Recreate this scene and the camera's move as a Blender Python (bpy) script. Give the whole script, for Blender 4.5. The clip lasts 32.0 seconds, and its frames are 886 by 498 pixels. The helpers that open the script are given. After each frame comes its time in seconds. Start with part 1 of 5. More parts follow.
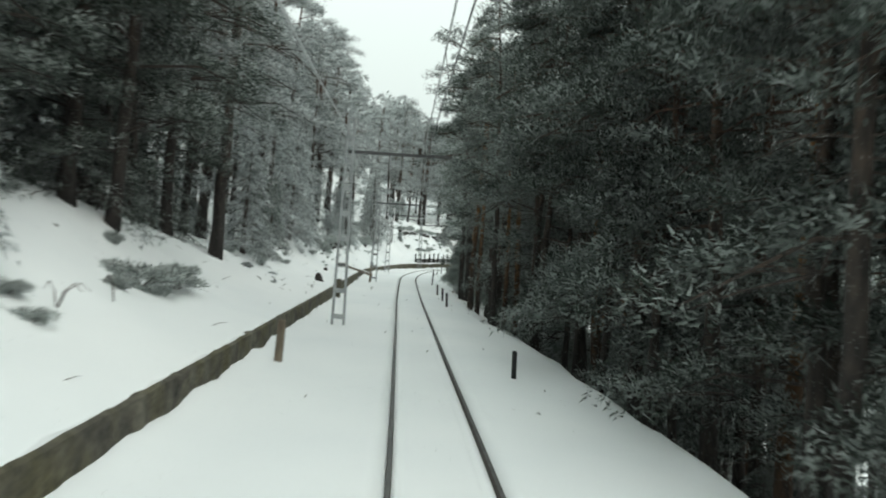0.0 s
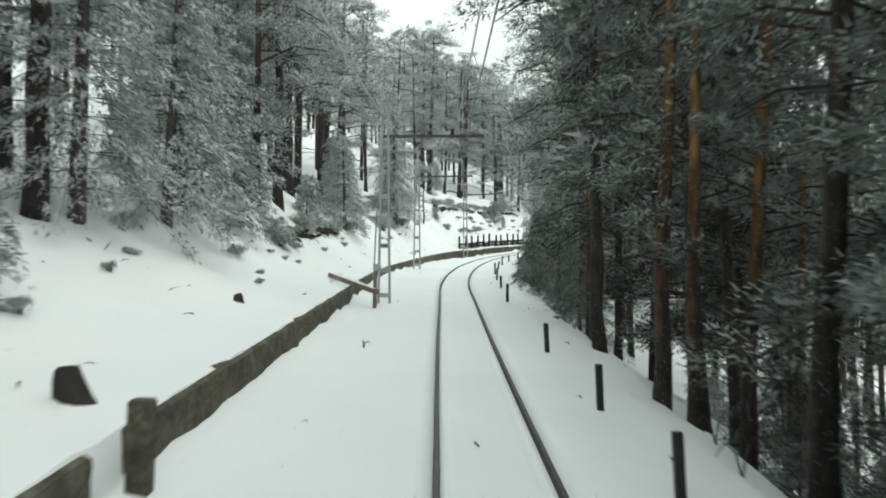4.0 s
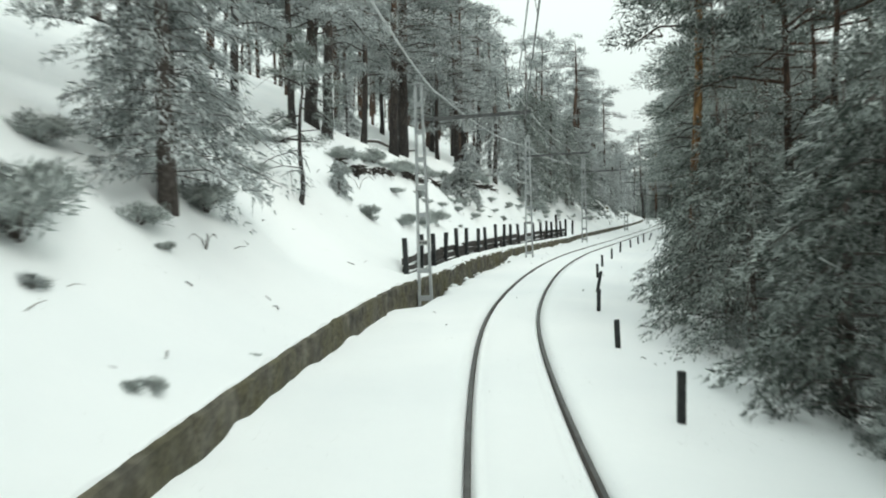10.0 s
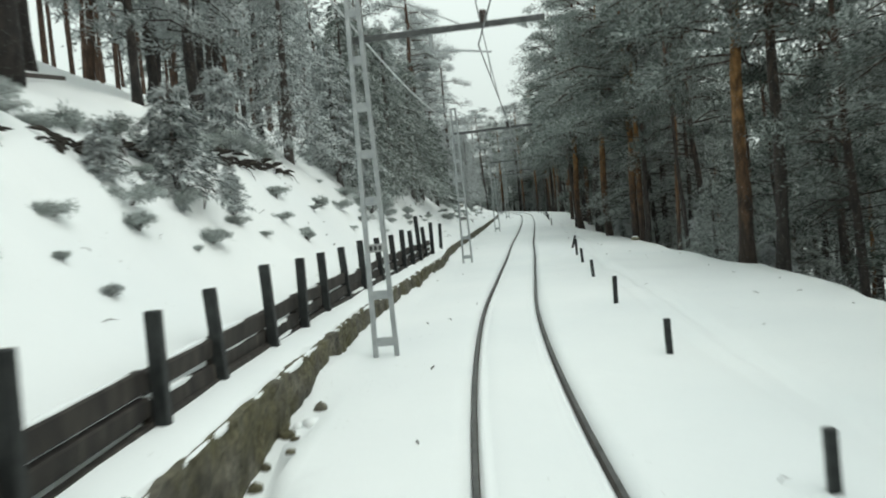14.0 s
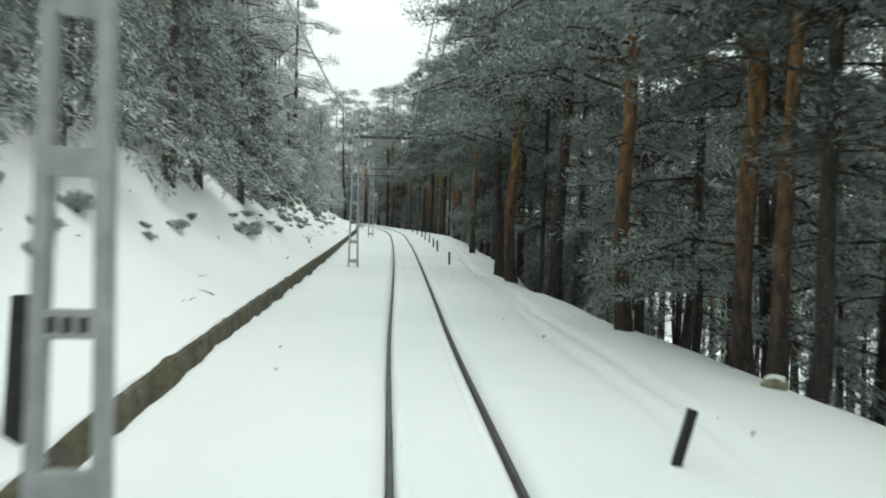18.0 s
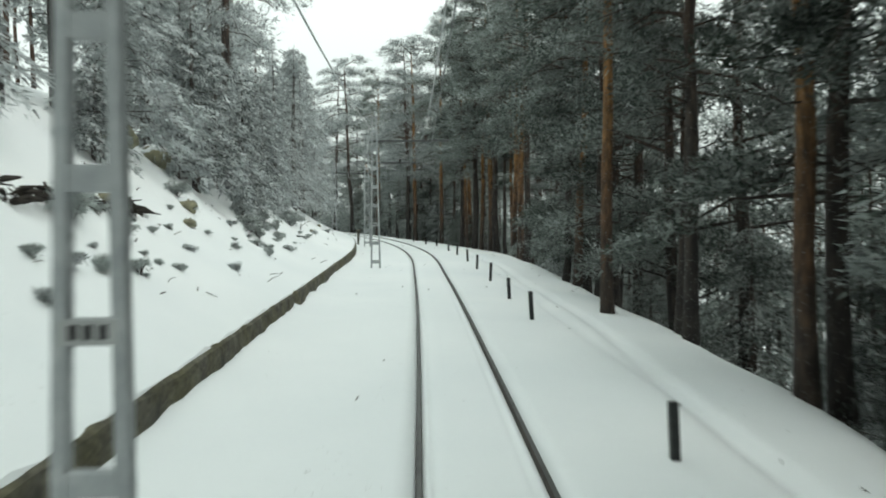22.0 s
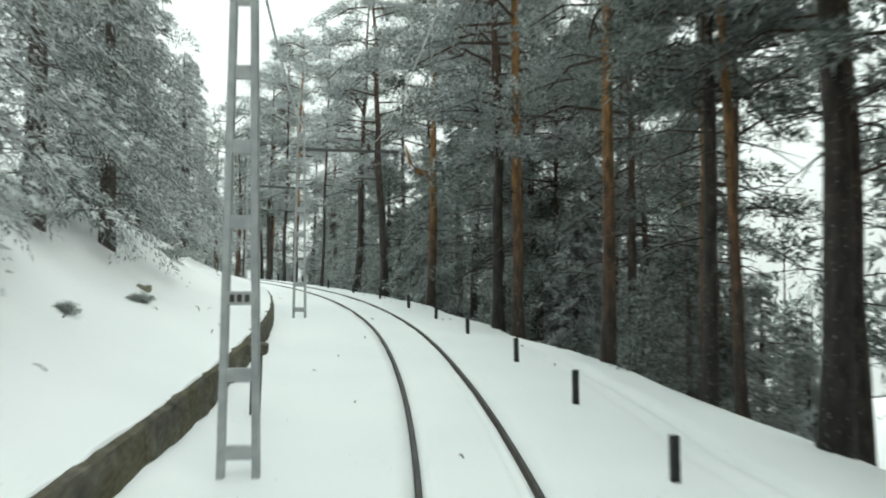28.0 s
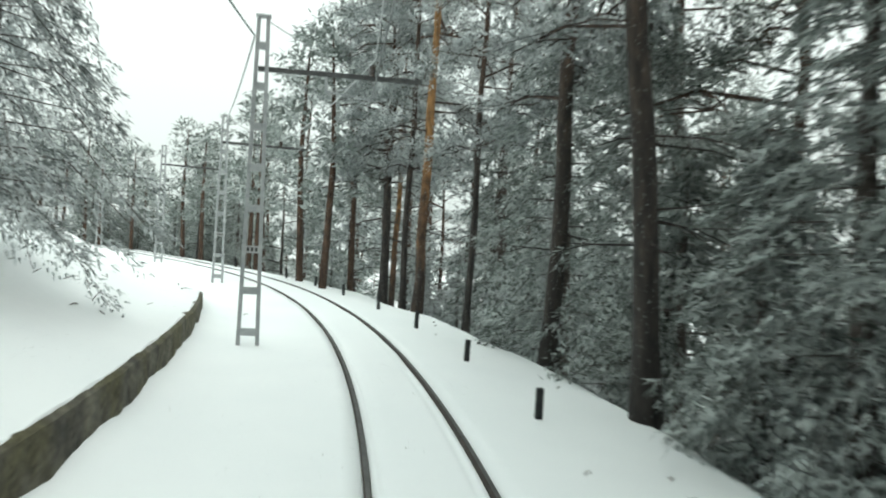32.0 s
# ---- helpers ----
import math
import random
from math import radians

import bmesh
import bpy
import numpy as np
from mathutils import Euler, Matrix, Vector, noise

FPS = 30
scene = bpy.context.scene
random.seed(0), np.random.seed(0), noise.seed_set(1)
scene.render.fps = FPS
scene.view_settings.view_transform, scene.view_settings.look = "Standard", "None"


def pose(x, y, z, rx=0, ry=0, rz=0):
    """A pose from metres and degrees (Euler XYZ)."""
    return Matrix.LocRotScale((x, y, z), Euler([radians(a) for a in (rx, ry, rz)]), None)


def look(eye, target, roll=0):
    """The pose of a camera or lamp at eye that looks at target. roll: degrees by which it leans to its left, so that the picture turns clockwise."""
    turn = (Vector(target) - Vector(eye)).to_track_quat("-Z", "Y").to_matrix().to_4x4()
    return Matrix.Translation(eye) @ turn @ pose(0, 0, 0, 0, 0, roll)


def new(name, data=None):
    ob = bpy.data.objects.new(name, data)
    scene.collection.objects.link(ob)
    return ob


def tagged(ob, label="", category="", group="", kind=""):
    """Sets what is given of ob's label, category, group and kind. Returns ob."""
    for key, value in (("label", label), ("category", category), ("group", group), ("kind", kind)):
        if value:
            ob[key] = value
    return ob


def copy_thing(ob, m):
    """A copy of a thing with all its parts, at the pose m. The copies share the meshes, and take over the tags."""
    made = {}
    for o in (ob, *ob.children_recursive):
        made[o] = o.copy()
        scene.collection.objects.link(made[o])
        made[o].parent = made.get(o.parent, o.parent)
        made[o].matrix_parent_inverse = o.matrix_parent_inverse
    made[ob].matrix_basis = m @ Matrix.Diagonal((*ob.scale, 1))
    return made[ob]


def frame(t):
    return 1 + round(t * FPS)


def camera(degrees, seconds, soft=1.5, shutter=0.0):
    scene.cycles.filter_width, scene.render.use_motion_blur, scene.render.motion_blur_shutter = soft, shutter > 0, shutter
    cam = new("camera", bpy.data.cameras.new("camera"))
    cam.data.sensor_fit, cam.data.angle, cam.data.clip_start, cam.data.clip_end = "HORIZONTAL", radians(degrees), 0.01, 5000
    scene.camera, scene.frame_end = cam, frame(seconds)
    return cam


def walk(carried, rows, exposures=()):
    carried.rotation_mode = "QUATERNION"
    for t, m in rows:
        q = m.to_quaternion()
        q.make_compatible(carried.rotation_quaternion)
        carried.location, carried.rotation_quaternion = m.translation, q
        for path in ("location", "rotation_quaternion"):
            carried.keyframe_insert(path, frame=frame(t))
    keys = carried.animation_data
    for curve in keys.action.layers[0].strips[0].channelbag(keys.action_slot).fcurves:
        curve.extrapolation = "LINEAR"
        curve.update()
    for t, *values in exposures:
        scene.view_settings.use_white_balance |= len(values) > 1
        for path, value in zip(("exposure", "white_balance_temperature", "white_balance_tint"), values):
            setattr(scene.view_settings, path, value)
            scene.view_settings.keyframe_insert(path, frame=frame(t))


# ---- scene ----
cam = camera(59.2, 32.0, 1.9, 0.5)
# the camera rides over one rail: seconds, eye, target, roll
PATH = [
    (0, (-0.511, -0.019, 2.190), (-0.500, 1.979, 2.289), 3.7),
    (0.5, (-0.635, 3.177, 2.330), (-0.580, 5.173, 2.441), 0.9),
    (1, (-0.773, 6.372, 2.472), (-0.788, 8.370, 2.557), -0.7),
    (1.5, (-0.959, 9.564, 2.617), (-1.064, 11.561, 2.652), -0.2),
    (2, (-1.143, 12.758, 2.763), (-1.249, 14.755, 2.773), 0.4),
    (2.5, (-1.314, 15.953, 2.912), (-1.404, 17.951, 2.915), -1.0),
    (3, (-1.480, 19.149, 3.062), (-1.568, 21.147, 3.087), -1.0),
    (3.5, (-1.625, 22.347, 3.215), (-1.706, 24.345, 3.254), -0.2),
    (5.5, (-2.226, 35.134, 3.847), (-2.306, 37.131, 3.899), 0.7),
    (6, (-2.365, 38.334, 4.011), (-2.410, 40.333, 4.062), 0.1),
    (6.5, (-2.490, 41.532, 4.176), (-2.539, 43.531, 4.233), -0.6),
    (7, (-2.621, 44.728, 4.341), (-2.663, 46.726, 4.400), -0.1),
    (7.5, (-2.764, 47.924, 4.505), (-2.796, 49.923, 4.563), -1.2),
    (8, (-2.898, 51.124, 4.670), (-2.928, 53.122, 4.738), -0.3),
    (8.5, (-3.008, 54.326, 4.834), (-3.014, 56.326, 4.882), -1.5),
    (9, (-3.077, 57.534, 4.997), (-3.066, 59.534, 5.030), -0.8),
    (9.5, (-3.123, 60.748, 5.161), (-3.067, 62.747, 5.179), -1.8),
    (10, (-3.068, 63.962, 5.324), (-2.962, 65.960, 5.331), -1.0),
    (10.5, (-2.885, 67.168, 5.487), (-2.708, 69.161, 5.490), -1.3),
    (11, (-2.649, 70.370, 5.649), (-2.405, 72.355, 5.642), -1.3),
    (11.5, (-2.352, 73.569, 5.811), (-2.082, 75.550, 5.795), -3.2),
    (12, (-1.954, 76.763, 5.973), (-1.639, 78.737, 5.947), -2.7),
    (12.5, (-1.440, 79.940, 6.134), (-1.066, 81.904, 6.104), -1.9),
    (13, (-0.800, 83.096, 6.295), (-0.360, 85.047, 6.277), -2.2),
    (13.5, (-0.031, 86.222, 6.455), (0.478, 88.156, 6.453), -3.5),
    (14, (0.801, 89.325, 6.614), (1.342, 91.250, 6.600), -5.6),
    (14.5, (1.699, 92.401, 6.772), (2.275, 94.316, 6.741), -4.9),
    (16.5, (5.851, 104.552, 7.392), (6.584, 106.413, 7.407), -2.1),
    (17, (7.042, 107.531, 7.545), (7.826, 109.371, 7.553), 0.5),
    (17.5, (8.277, 110.490, 7.696), (9.119, 112.304, 7.692), 0.6),
    (18, (9.504, 113.446, 7.847), (10.392, 115.238, 7.845), 1.5),
    (18.5, (10.726, 116.402, 7.996), (11.652, 118.175, 8.001), 2.3),
    (19, (11.950, 119.356, 8.145), (12.875, 121.129, 8.157), 0.5),
    (19.5, (13.171, 122.313, 8.296), (14.084, 124.092, 8.318), 0.1),
    (20, (14.402, 125.267, 8.449), (15.314, 127.046, 8.473), -0.8),
    (20.5, (15.655, 128.214, 8.605), (16.562, 129.996, 8.619), 1.5),
    (21, (16.924, 131.154, 8.762), (17.807, 132.948, 8.775), 0.5),
    (21.5, (18.191, 134.092, 8.922), (19.046, 135.900, 8.923), -0.5),
    (22, (19.440, 137.034, 9.084), (20.268, 138.855, 9.091), -0.6),
    (22.5, (20.667, 139.986, 9.248), (21.482, 141.813, 9.272), 0.6),
    (23, (21.893, 142.944, 9.414), (22.689, 144.778, 9.460), 0.4),
    (23.5, (23.132, 145.897, 9.583), (23.924, 147.732, 9.622), -0.3),
    (24, (24.375, 148.845, 9.753), (25.116, 150.702, 9.792), -1.2),
    (24.5, (25.602, 151.796, 9.926), (26.337, 153.656, 9.952), 0.4),
    (26.5, (30.387, 163.661, 10.638), (31.097, 165.528, 10.747), 0.4),
    (27, (31.587, 166.625, 10.821), (32.318, 168.483, 10.935), 1.8),
    (27.5, (32.737, 169.605, 11.006), (33.449, 171.471, 11.110), 0.3),
    (28, (33.804, 172.604, 11.193), (34.413, 174.507, 11.295), 0.0),
    (28.5, (34.721, 175.649, 11.381), (35.292, 177.563, 11.490), -0.1),
    (29, (35.553, 178.723, 11.572), (36.103, 180.644, 11.655), 0.2),
    (29.5, (36.328, 181.814, 11.764), (36.823, 183.750, 11.851), 1.4),
    (30, (37.032, 184.922, 11.958), (37.489, 186.868, 12.039), 2.7),
    (30.5, (37.624, 188.047, 12.155), (38.009, 190.009, 12.223), 0.4),
    (31, (38.088, 191.192, 12.353), (38.389, 193.167, 12.434), 1.4),
    (31.5, (38.420, 194.353, 12.551), (38.663, 196.337, 12.625), 2.3),
    (32, (38.620, 197.525, 12.746), (38.774, 199.518, 12.806), 2.5),
]
# the film camera opens up as the view brightens and darkens
EXPOSURES = [(0.0, 0.06), (1.0, 0.16), (3.0, 0.22), (6.0, 0.26), (8.0, 0.26), (9.0, 0.22), (11.0, 0.16), (13.0, 0.06), (14.5, 0.02), (17.0, 0.2), (20.0, 0.32), (24.0, 0.24), (28.0, 0.46), (30.0, 0.46), (32.0, 0.37)]
walk(cam, [(t, look(eye, target, roll)) for t, eye, target, roll in PATH], EXPOSURES)

# middle of the track at rail height, every eight metres or so
TRACK = [(0.610, -23.990, -1.040), (0.460, -15.990, -0.690), (0.260, -8.000, -0.350), (0.000, 0.000, 0.000), (-0.340, 7.990, 0.350), (-0.740, 15.980, 0.720), (-1.140, 23.970, 1.100), (-1.550, 31.960, 1.500), (-1.920, 39.950, 1.900), (-2.250, 47.950, 2.320), (-2.540, 55.940, 2.730), (-2.440, 63.939, 3.130), (-1.885, 71.910, 3.540), (-0.838, 79.830, 3.940), (0.918, 87.622, 4.340), (3.127, 95.318, 4.740), (5.760, 102.870, 5.130), (8.790, 110.270, 5.510), (11.870, 117.650, 5.880), (14.910, 125.060, 6.260), (18.030, 132.420, 6.650), (21.140, 139.790, 7.060), (24.230, 147.170, 7.480), (27.280, 154.560, 7.910), (30.270, 161.990, 8.360), (33.190, 169.430, 8.820), (35.660, 177.040, 9.290), (37.530, 184.820, 9.770), (38.780, 192.720, 10.260), (39.200, 200.700, 10.750), (38.760, 208.680, 11.200), (37.510, 216.580, 11.620), (35.430, 224.300, 12.010), (32.520, 231.750, 12.370), (28.980, 238.920, 12.710), (24.970, 245.850, 13.050), (20.580, 252.540, 13.400), (15.850, 258.980, 13.740), (10.760, 265.160, 14.090), (5.320, 271.020, 14.430), (-0.490, 276.520, 14.770), (-6.660, 281.610, 15.120)]

# ---- world and light ----
world = bpy.data.worlds.new("winter_sky")
scene.world = world
world.use_nodes = True
wn = world.node_tree
wn.nodes.clear()
w_out = wn.nodes.new("ShaderNodeOutputWorld")
w_bg = wn.nodes.new("ShaderNodeBackground")
w_sky = wn.nodes.new("ShaderNodeTexSky")
w_sky.sky_type = "NISHITA"
w_sky.sun_disc = False
w_sky.sun_elevation, w_sky.sun_rotation = radians(38), radians(150)
w_sky.air_density, w_sky.dust_density = 2.0, 6.0
w_mix = wn.nodes.new("ShaderNodeMix")
w_mix.data_type = "RGBA"
w_mix.inputs["Factor"].default_value = 0.93
w_mix.inputs["B"].default_value = (11.1, 12.5, 11.9, 1)   # even cloud cover
wn.links.new(w_sky.outputs["Color"], w_mix.inputs["A"])
# an overcast sky is three times brighter overhead than at the horizon
w_co = wn.nodes.new("ShaderNodeTexCoord")
w_up = wn.nodes.new("ShaderNodeSeparateXYZ")
w_map = wn.nodes.new("ShaderNodeMapRange")
w_map.inputs["To Min"].default_value, w_map.inputs["To Max"].default_value = 0.56, 1.38
w_grad = wn.nodes.new("ShaderNodeVectorMath")
w_grad.operation = "SCALE"
wn.links.new(w_co.outputs["Generated"], w_up.inputs["Vector"])
wn.links.new(w_up.outputs["Z"], w_map.inputs["Value"])
wn.links.new(w_mix.outputs["Result"], w_grad.inputs[0])
wn.links.new(w_map.outputs["Result"], w_grad.inputs["Scale"])
wn.links.new(w_grad.outputs["Vector"], w_bg.inputs["Color"])
w_bg.inputs["Strength"].default_value = 0.1
wn.links.new(w_bg.outputs["Background"], w_out.inputs["Surface"])
sun = new("sun", bpy.data.lights.new("sun", "SUN"))
sun.data.energy, sun.data.angle, sun.data.color = 0.6, radians(40), (1.0, 0.98, 0.95)
sun.matrix_world = look((0, 0, 40), (-8, 13, 22))


# ---- materials ----
def material(name, rough=0.8, metal=0.0):
    m = bpy.data.materials.new(name)
    m.use_nodes = True
    b = m.node_tree.nodes["Principled BSDF"]
    b.inputs["Roughness"].default_value, b.inputs["Metallic"].default_value = rough, metal
    return m, m.node_tree, b


def noise_node(t, scale, detail=4.0, coords="Object", stretch=(1, 1, 1)):
    c = t.nodes.new("ShaderNodeTexCoord")
    mp = t.nodes.new("ShaderNodeMapping")
    mp.inputs["Scale"].default_value = stretch
    n = t.nodes.new("ShaderNodeTexNoise")
    n.inputs["Scale"].default_value, n.inputs["Detail"].default_value = scale, detail
    t.links.new(c.outputs[coords], mp.inputs["Vector"])
    t.links.new(mp.outputs["Vector"], n.inputs["Vector"])
    return n.outputs["Fac"]


def ramp_node(t, fac, stops):
    r = t.nodes.new("ShaderNodeValToRGB")
    while len(r.color_ramp.elements) < len(stops):
        r.color_ramp.elements.new(0.5)
    for e, (p, col) in zip(r.color_ramp.elements, stops):
        e.position, e.color = p, (*col, 1)
    t.links.new(fac, r.inputs["Fac"])
    return r.outputs["Color"]


def mixed(t, fac, a, b, mode="MIX"):
    m = t.nodes.new("ShaderNodeMix")
    m.data_type, m.blend_type = "RGBA", mode
    for sock, v in ((m.inputs["Factor"], fac), (m.inputs["A"], a), (m.inputs["B"], b)):
        if isinstance(v, (int, float)):
            sock.default_value = v
        elif isinstance(v, tuple):
            sock.default_value = (*v, 1)
        else:
            t.links.new(v, sock)
    return m.outputs["Result"]


def maths(t, op, a, b=0.0):
    m = t.nodes.new("ShaderNodeMath")
    m.operation, m.use_clamp = op, False
    for sock, v in zip(m.inputs, (a, b)):
        if isinstance(v, (int, float)):
            sock.default_value = v
        else:
            t.links.new(v, sock)
    return m.outputs["Value"]


def bumped(t, b, height, strength, distance):
    n = t.nodes.new("ShaderNodeBump")
    n.inputs["Strength"].default_value, n.inputs["Distance"].default_value = strength, distance
    t.links.new(height, n.inputs["Height"])
    t.links.new(n.outputs["Normal"], b.inputs["Normal"])


def upward(t):
    g = t.nodes.new("ShaderNodeNewGeometry")
    s = t.nodes.new("ShaderNodeSeparateXYZ")
    t.links.new(g.outputs["Normal"], s.inputs["Vector"])
    return s.outputs["Z"]


def island_random(t):
    return t.nodes.new("ShaderNodeNewGeometry").outputs["Random Per Island"]


def object_random(t):
    return t.nodes.new("ShaderNodeObjectInfo").outputs["Random"]


def simple(name, stops, scale, rough=0.8, metal=0.0, bump=0.3, dist=0.01, stretch=(1, 1, 1), vary=0.0):
    m, t, b = material(name, rough, metal)
    f = noise_node(t, scale, 6, stretch=stretch)
    col = ramp_node(t, f, stops)
    if vary:
        k = maths(t, "ADD", maths(t, "MULTIPLY", object_random(t), vary), 1 - vary / 2)
        cc = t.nodes.new("ShaderNodeCombineColor")
        for i in range(3):
            t.links.new(k, cc.inputs[i])
        col = mixed(t, 1.0, col, cc.outputs["Color"], "MULTIPLY")
    t.links.new(col, b.inputs["Base Color"])
    if bump:
        bumped(t, b, f, bump, dist)
    return m


def snow_material():
    m, t, b = material("snow", 0.75)
    big = noise_node(t, 0.25, 4)
    fine = noise_node(t, 5.0, 7)
    base = ramp_node(t, big, [(0.3, (0.83, 0.86, 0.865)), (0.7, (0.9, 0.92, 0.915))])
    # needles, twigs and grit lie in loose patches
    grit = noise_node(t, 22.0, 3)
    patch = noise_node(t, 0.55, 3)
    k = maths(t, "MULTIPLY", maths(t, "GREATER_THAN", grit, 0.715), maths(t, "GREATER_THAN", patch, 0.56))
    t.links.new(mixed(t, maths(t, "MULTIPLY", k, 0.75), base, (0.2, 0.19, 0.16)), b.inputs["Base Color"])
    bumped(t, b, maths(t, "ADD", maths(t, "MULTIPLY", fine, 0.3), big), 0.35, 0.06)
    b.inputs["Subsurface Weight"].default_value = 0.0
    return m


def needle_material(name, frost, dark, white):
    m, t, b = material(name, 0.85)
    clump = noise_node(t, 1.1, 2)
    mid = noise_node(t, 4.5, 2)
    k = maths(t, "ADD", maths(t, "MULTIPLY", island_random(t), 0.08), maths(t, "MULTIPLY", clump, 0.4))
    k = maths(t, "ADD", k, maths(t, "MULTIPLY", mid, 0.3))
    fine = noise_node(t, 22.0, 3)
    k = maths(t, "ADD", k, maths(t, "MULTIPLY", fine, 0.3))
    k = maths(t, "ADD", k, maths(t, "MULTIPLY", upward(t), 0.3))
    k = maths(t, "ADD", k, maths(t, "MULTIPLY", maths(t, "SUBTRACT", object_random(t), 0.5), 0.25))
    k = maths(t, "ADD", k, frost - 0.72)
    col = ramp_node(t, k, [(0.15, dark), (0.45, tuple((a * 2 + c) / 3 for a, c in zip(dark, white))), (0.85, white)])
    t.links.new(col, b.inputs["Base Color"])
    bumped(t, b, fine, 0.6, 0.04)
    # thin rimed sprays let some light through
    thin = t.nodes.new("ShaderNodeBsdfTranslucent")
    both = t.nodes.new("ShaderNodeMixShader")
    both.inputs["Fac"].default_value = 0.3
    t.links.new(col, thin.inputs["Color"])
    t.links.new(b.outputs["BSDF"], both.inputs[1])
    t.links.new(thin.outputs["BSDF"], both.inputs[2])
    t.links.new(both.outputs["Shader"], t.nodes["Material Output"].inputs["Surface"])
    return m


def bark_material(name, low, mid, top, z0, z1):
    m, t, b = material(name, 0.9)
    c = t.nodes.new("ShaderNodeTexCoord")
    s = t.nodes.new("ShaderNodeSeparateXYZ")
    t.links.new(c.outputs["Object"], s.inputs["Vector"])
    n = noise_node(t, 9.0, 6, stretch=(1, 1, 0.3))
    z = maths(t, "DIVIDE", maths(t, "SUBTRACT", s.outputs["Z"], z0), z1 - z0)
    f = maths(t, "ADD", z, maths(t, "MULTIPLY", maths(t, "SUBTRACT", n, 0.5), 0.7))
    col = ramp_node(t, f, [(0.0, low), (0.45, mid), (1.0, top)])
    dapple = ramp_node(t, n, [(0.35, (0.45, 0.45, 0.45)), (0.65, (1.25, 1.2, 1.15))])
    col = mixed(t, 1.0, col, dapple, "MULTIPLY")
    # rime blown onto the bark in flecks
    fr = noise_node(t, 26.0, 3)
    rime = maths(t, "MULTIPLY", maths(t, "GREATER_THAN", fr, 0.67), 0.35)
    t.links.new(mixed(t, rime, col, (0.55, 0.57, 0.57)), b.inputs["Base Color"])
    bumped(t, b, n, 0.9, 0.03)
    return m


SNOW = snow_material()
NEEDLE = needle_material("frosted_pine_needles", 0.81, (0.046, 0.067, 0.05), (0.495, 0.54, 0.52))
NEEDLE_WHITE = needle_material("rime_covered_needles", 0.92, (0.072, 0.094, 0.08), (0.625, 0.665, 0.665))
RIMED = simple("rime_furred_twigs", [(0.3, (0.3, 0.32, 0.31)), (0.7, (0.55, 0.58, 0.57))], 6, 0.9, 0, 0)
EARTH = simple("torn_bank_soil", [(0.3, (0.012, 0.01, 0.008)), (0.7, (0.05, 0.042, 0.033))], 6, 0.95, 0, 0.8, 0.03)
NEEDLE_SHRUB = needle_material("rime_clogged_shrub", 1.02, (0.09, 0.12, 0.1), (0.6, 0.65, 0.63))
# less frost, and a darker needle colour that holds the wood's shade
NEEDLE_SHADE = needle_material("shaded_pine_needles", 0.66, (0.034, 0.051, 0.037), (0.375, 0.415, 0.395))
BARK_ORANGE = bark_material("orange_pine_bark", (0.05, 0.037, 0.03), (0.115, 0.064, 0.034), (0.27, 0.145, 0.057), 1.0, 5.5)
BARK_BROWN = bark_material("brown_pine_bark", (0.032, 0.028, 0.026), (0.048, 0.038, 0.032), (0.09, 0.055, 0.038), 1.0, 9.0)
TWIG = simple("bare_twig_bark", [(0.3, (0.05, 0.04, 0.033)), (0.7, (0.13, 0.11, 0.1))], 14, 0.9)
STEEL = simple("galvanised_steel", [(0.3, (0.3, 0.32, 0.325)), (0.7, (0.42, 0.44, 0.44))], 7, 0.55, 0.25, 0.15, 0.004, vary=0.15)
ARMSTEEL = simple("weathered_arm_steel", [(0.3, (0.05, 0.052, 0.052)), (0.7, (0.11, 0.113, 0.112))], 8, 0.6, 0.3, 0.2, 0.004)
RAILTOP = simple("worn_rail_steel", [(0.3, (0.05, 0.05, 0.048)), (0.7, (0.12, 0.12, 0.115))], 5, 0.55, 0.4, 0.1, 0.003)
RUST = simple("rusty_rail_steel", [(0.3, (0.03, 0.026, 0.022)), (0.7, (0.075, 0.06, 0.05))], 10, 0.8, 0.2)
DARKWOOD = simple("creosoted_wood", [(0.3, (0.01, 0.008, 0.007)), (0.62, (0.04, 0.034, 0.028)), (0.75, (0.1, 0.09, 0.075))], 6, 0.85, 0, 0.6, 0.01, (1, 1, 0.25), vary=0.5)
WOOD = simple("weathered_wood", [(0.3, (0.09, 0.07, 0.05)), (0.7, (0.24, 0.2, 0.15))], 8, 0.85, 0, 0.5, 0.01, (1, 1, 0.2))
MARKER = simple("dark_painted_iron", [(0.3, (0.009, 0.011, 0.011)), (0.7, (0.03, 0.033, 0.032))], 9, 0.6, 0.3, vary=0.4)


def wall_material():
    m, t, b = material("mossy_mortared_stone", 0.95)
    f = noise_node(t, 3.2, 7)
    fine = noise_node(t, 17.0, 5)
    col = ramp_node(t, f, [(0.3, (0.035, 0.033, 0.027)), (0.5, (0.1, 0.092, 0.07)), (0.72, (0.19, 0.175, 0.135))])
    moss = ramp_node(t, noise_node(t, 1.3, 5), [(0.42, (0, 0, 0)), (0.62, (0.75, 0.75, 0.75))])
    col = mixed(t, moss, col, mixed(t, fine, (0.055, 0.052, 0.024), (0.145, 0.128, 0.06)))
    t.links.new(mixed(t, 0.6, col, ramp_node(t, fine, [(0.35, (0.35, 0.35, 0.35)), (0.65, (1.3, 1.3, 1.3))]), "MULTIPLY"), b.inputs["Base Color"])
    bumped(t, b, maths(t, "ADD", f, maths(t, "MULTIPLY", fine, 0.4)), 1.0, 0.06)
    return m


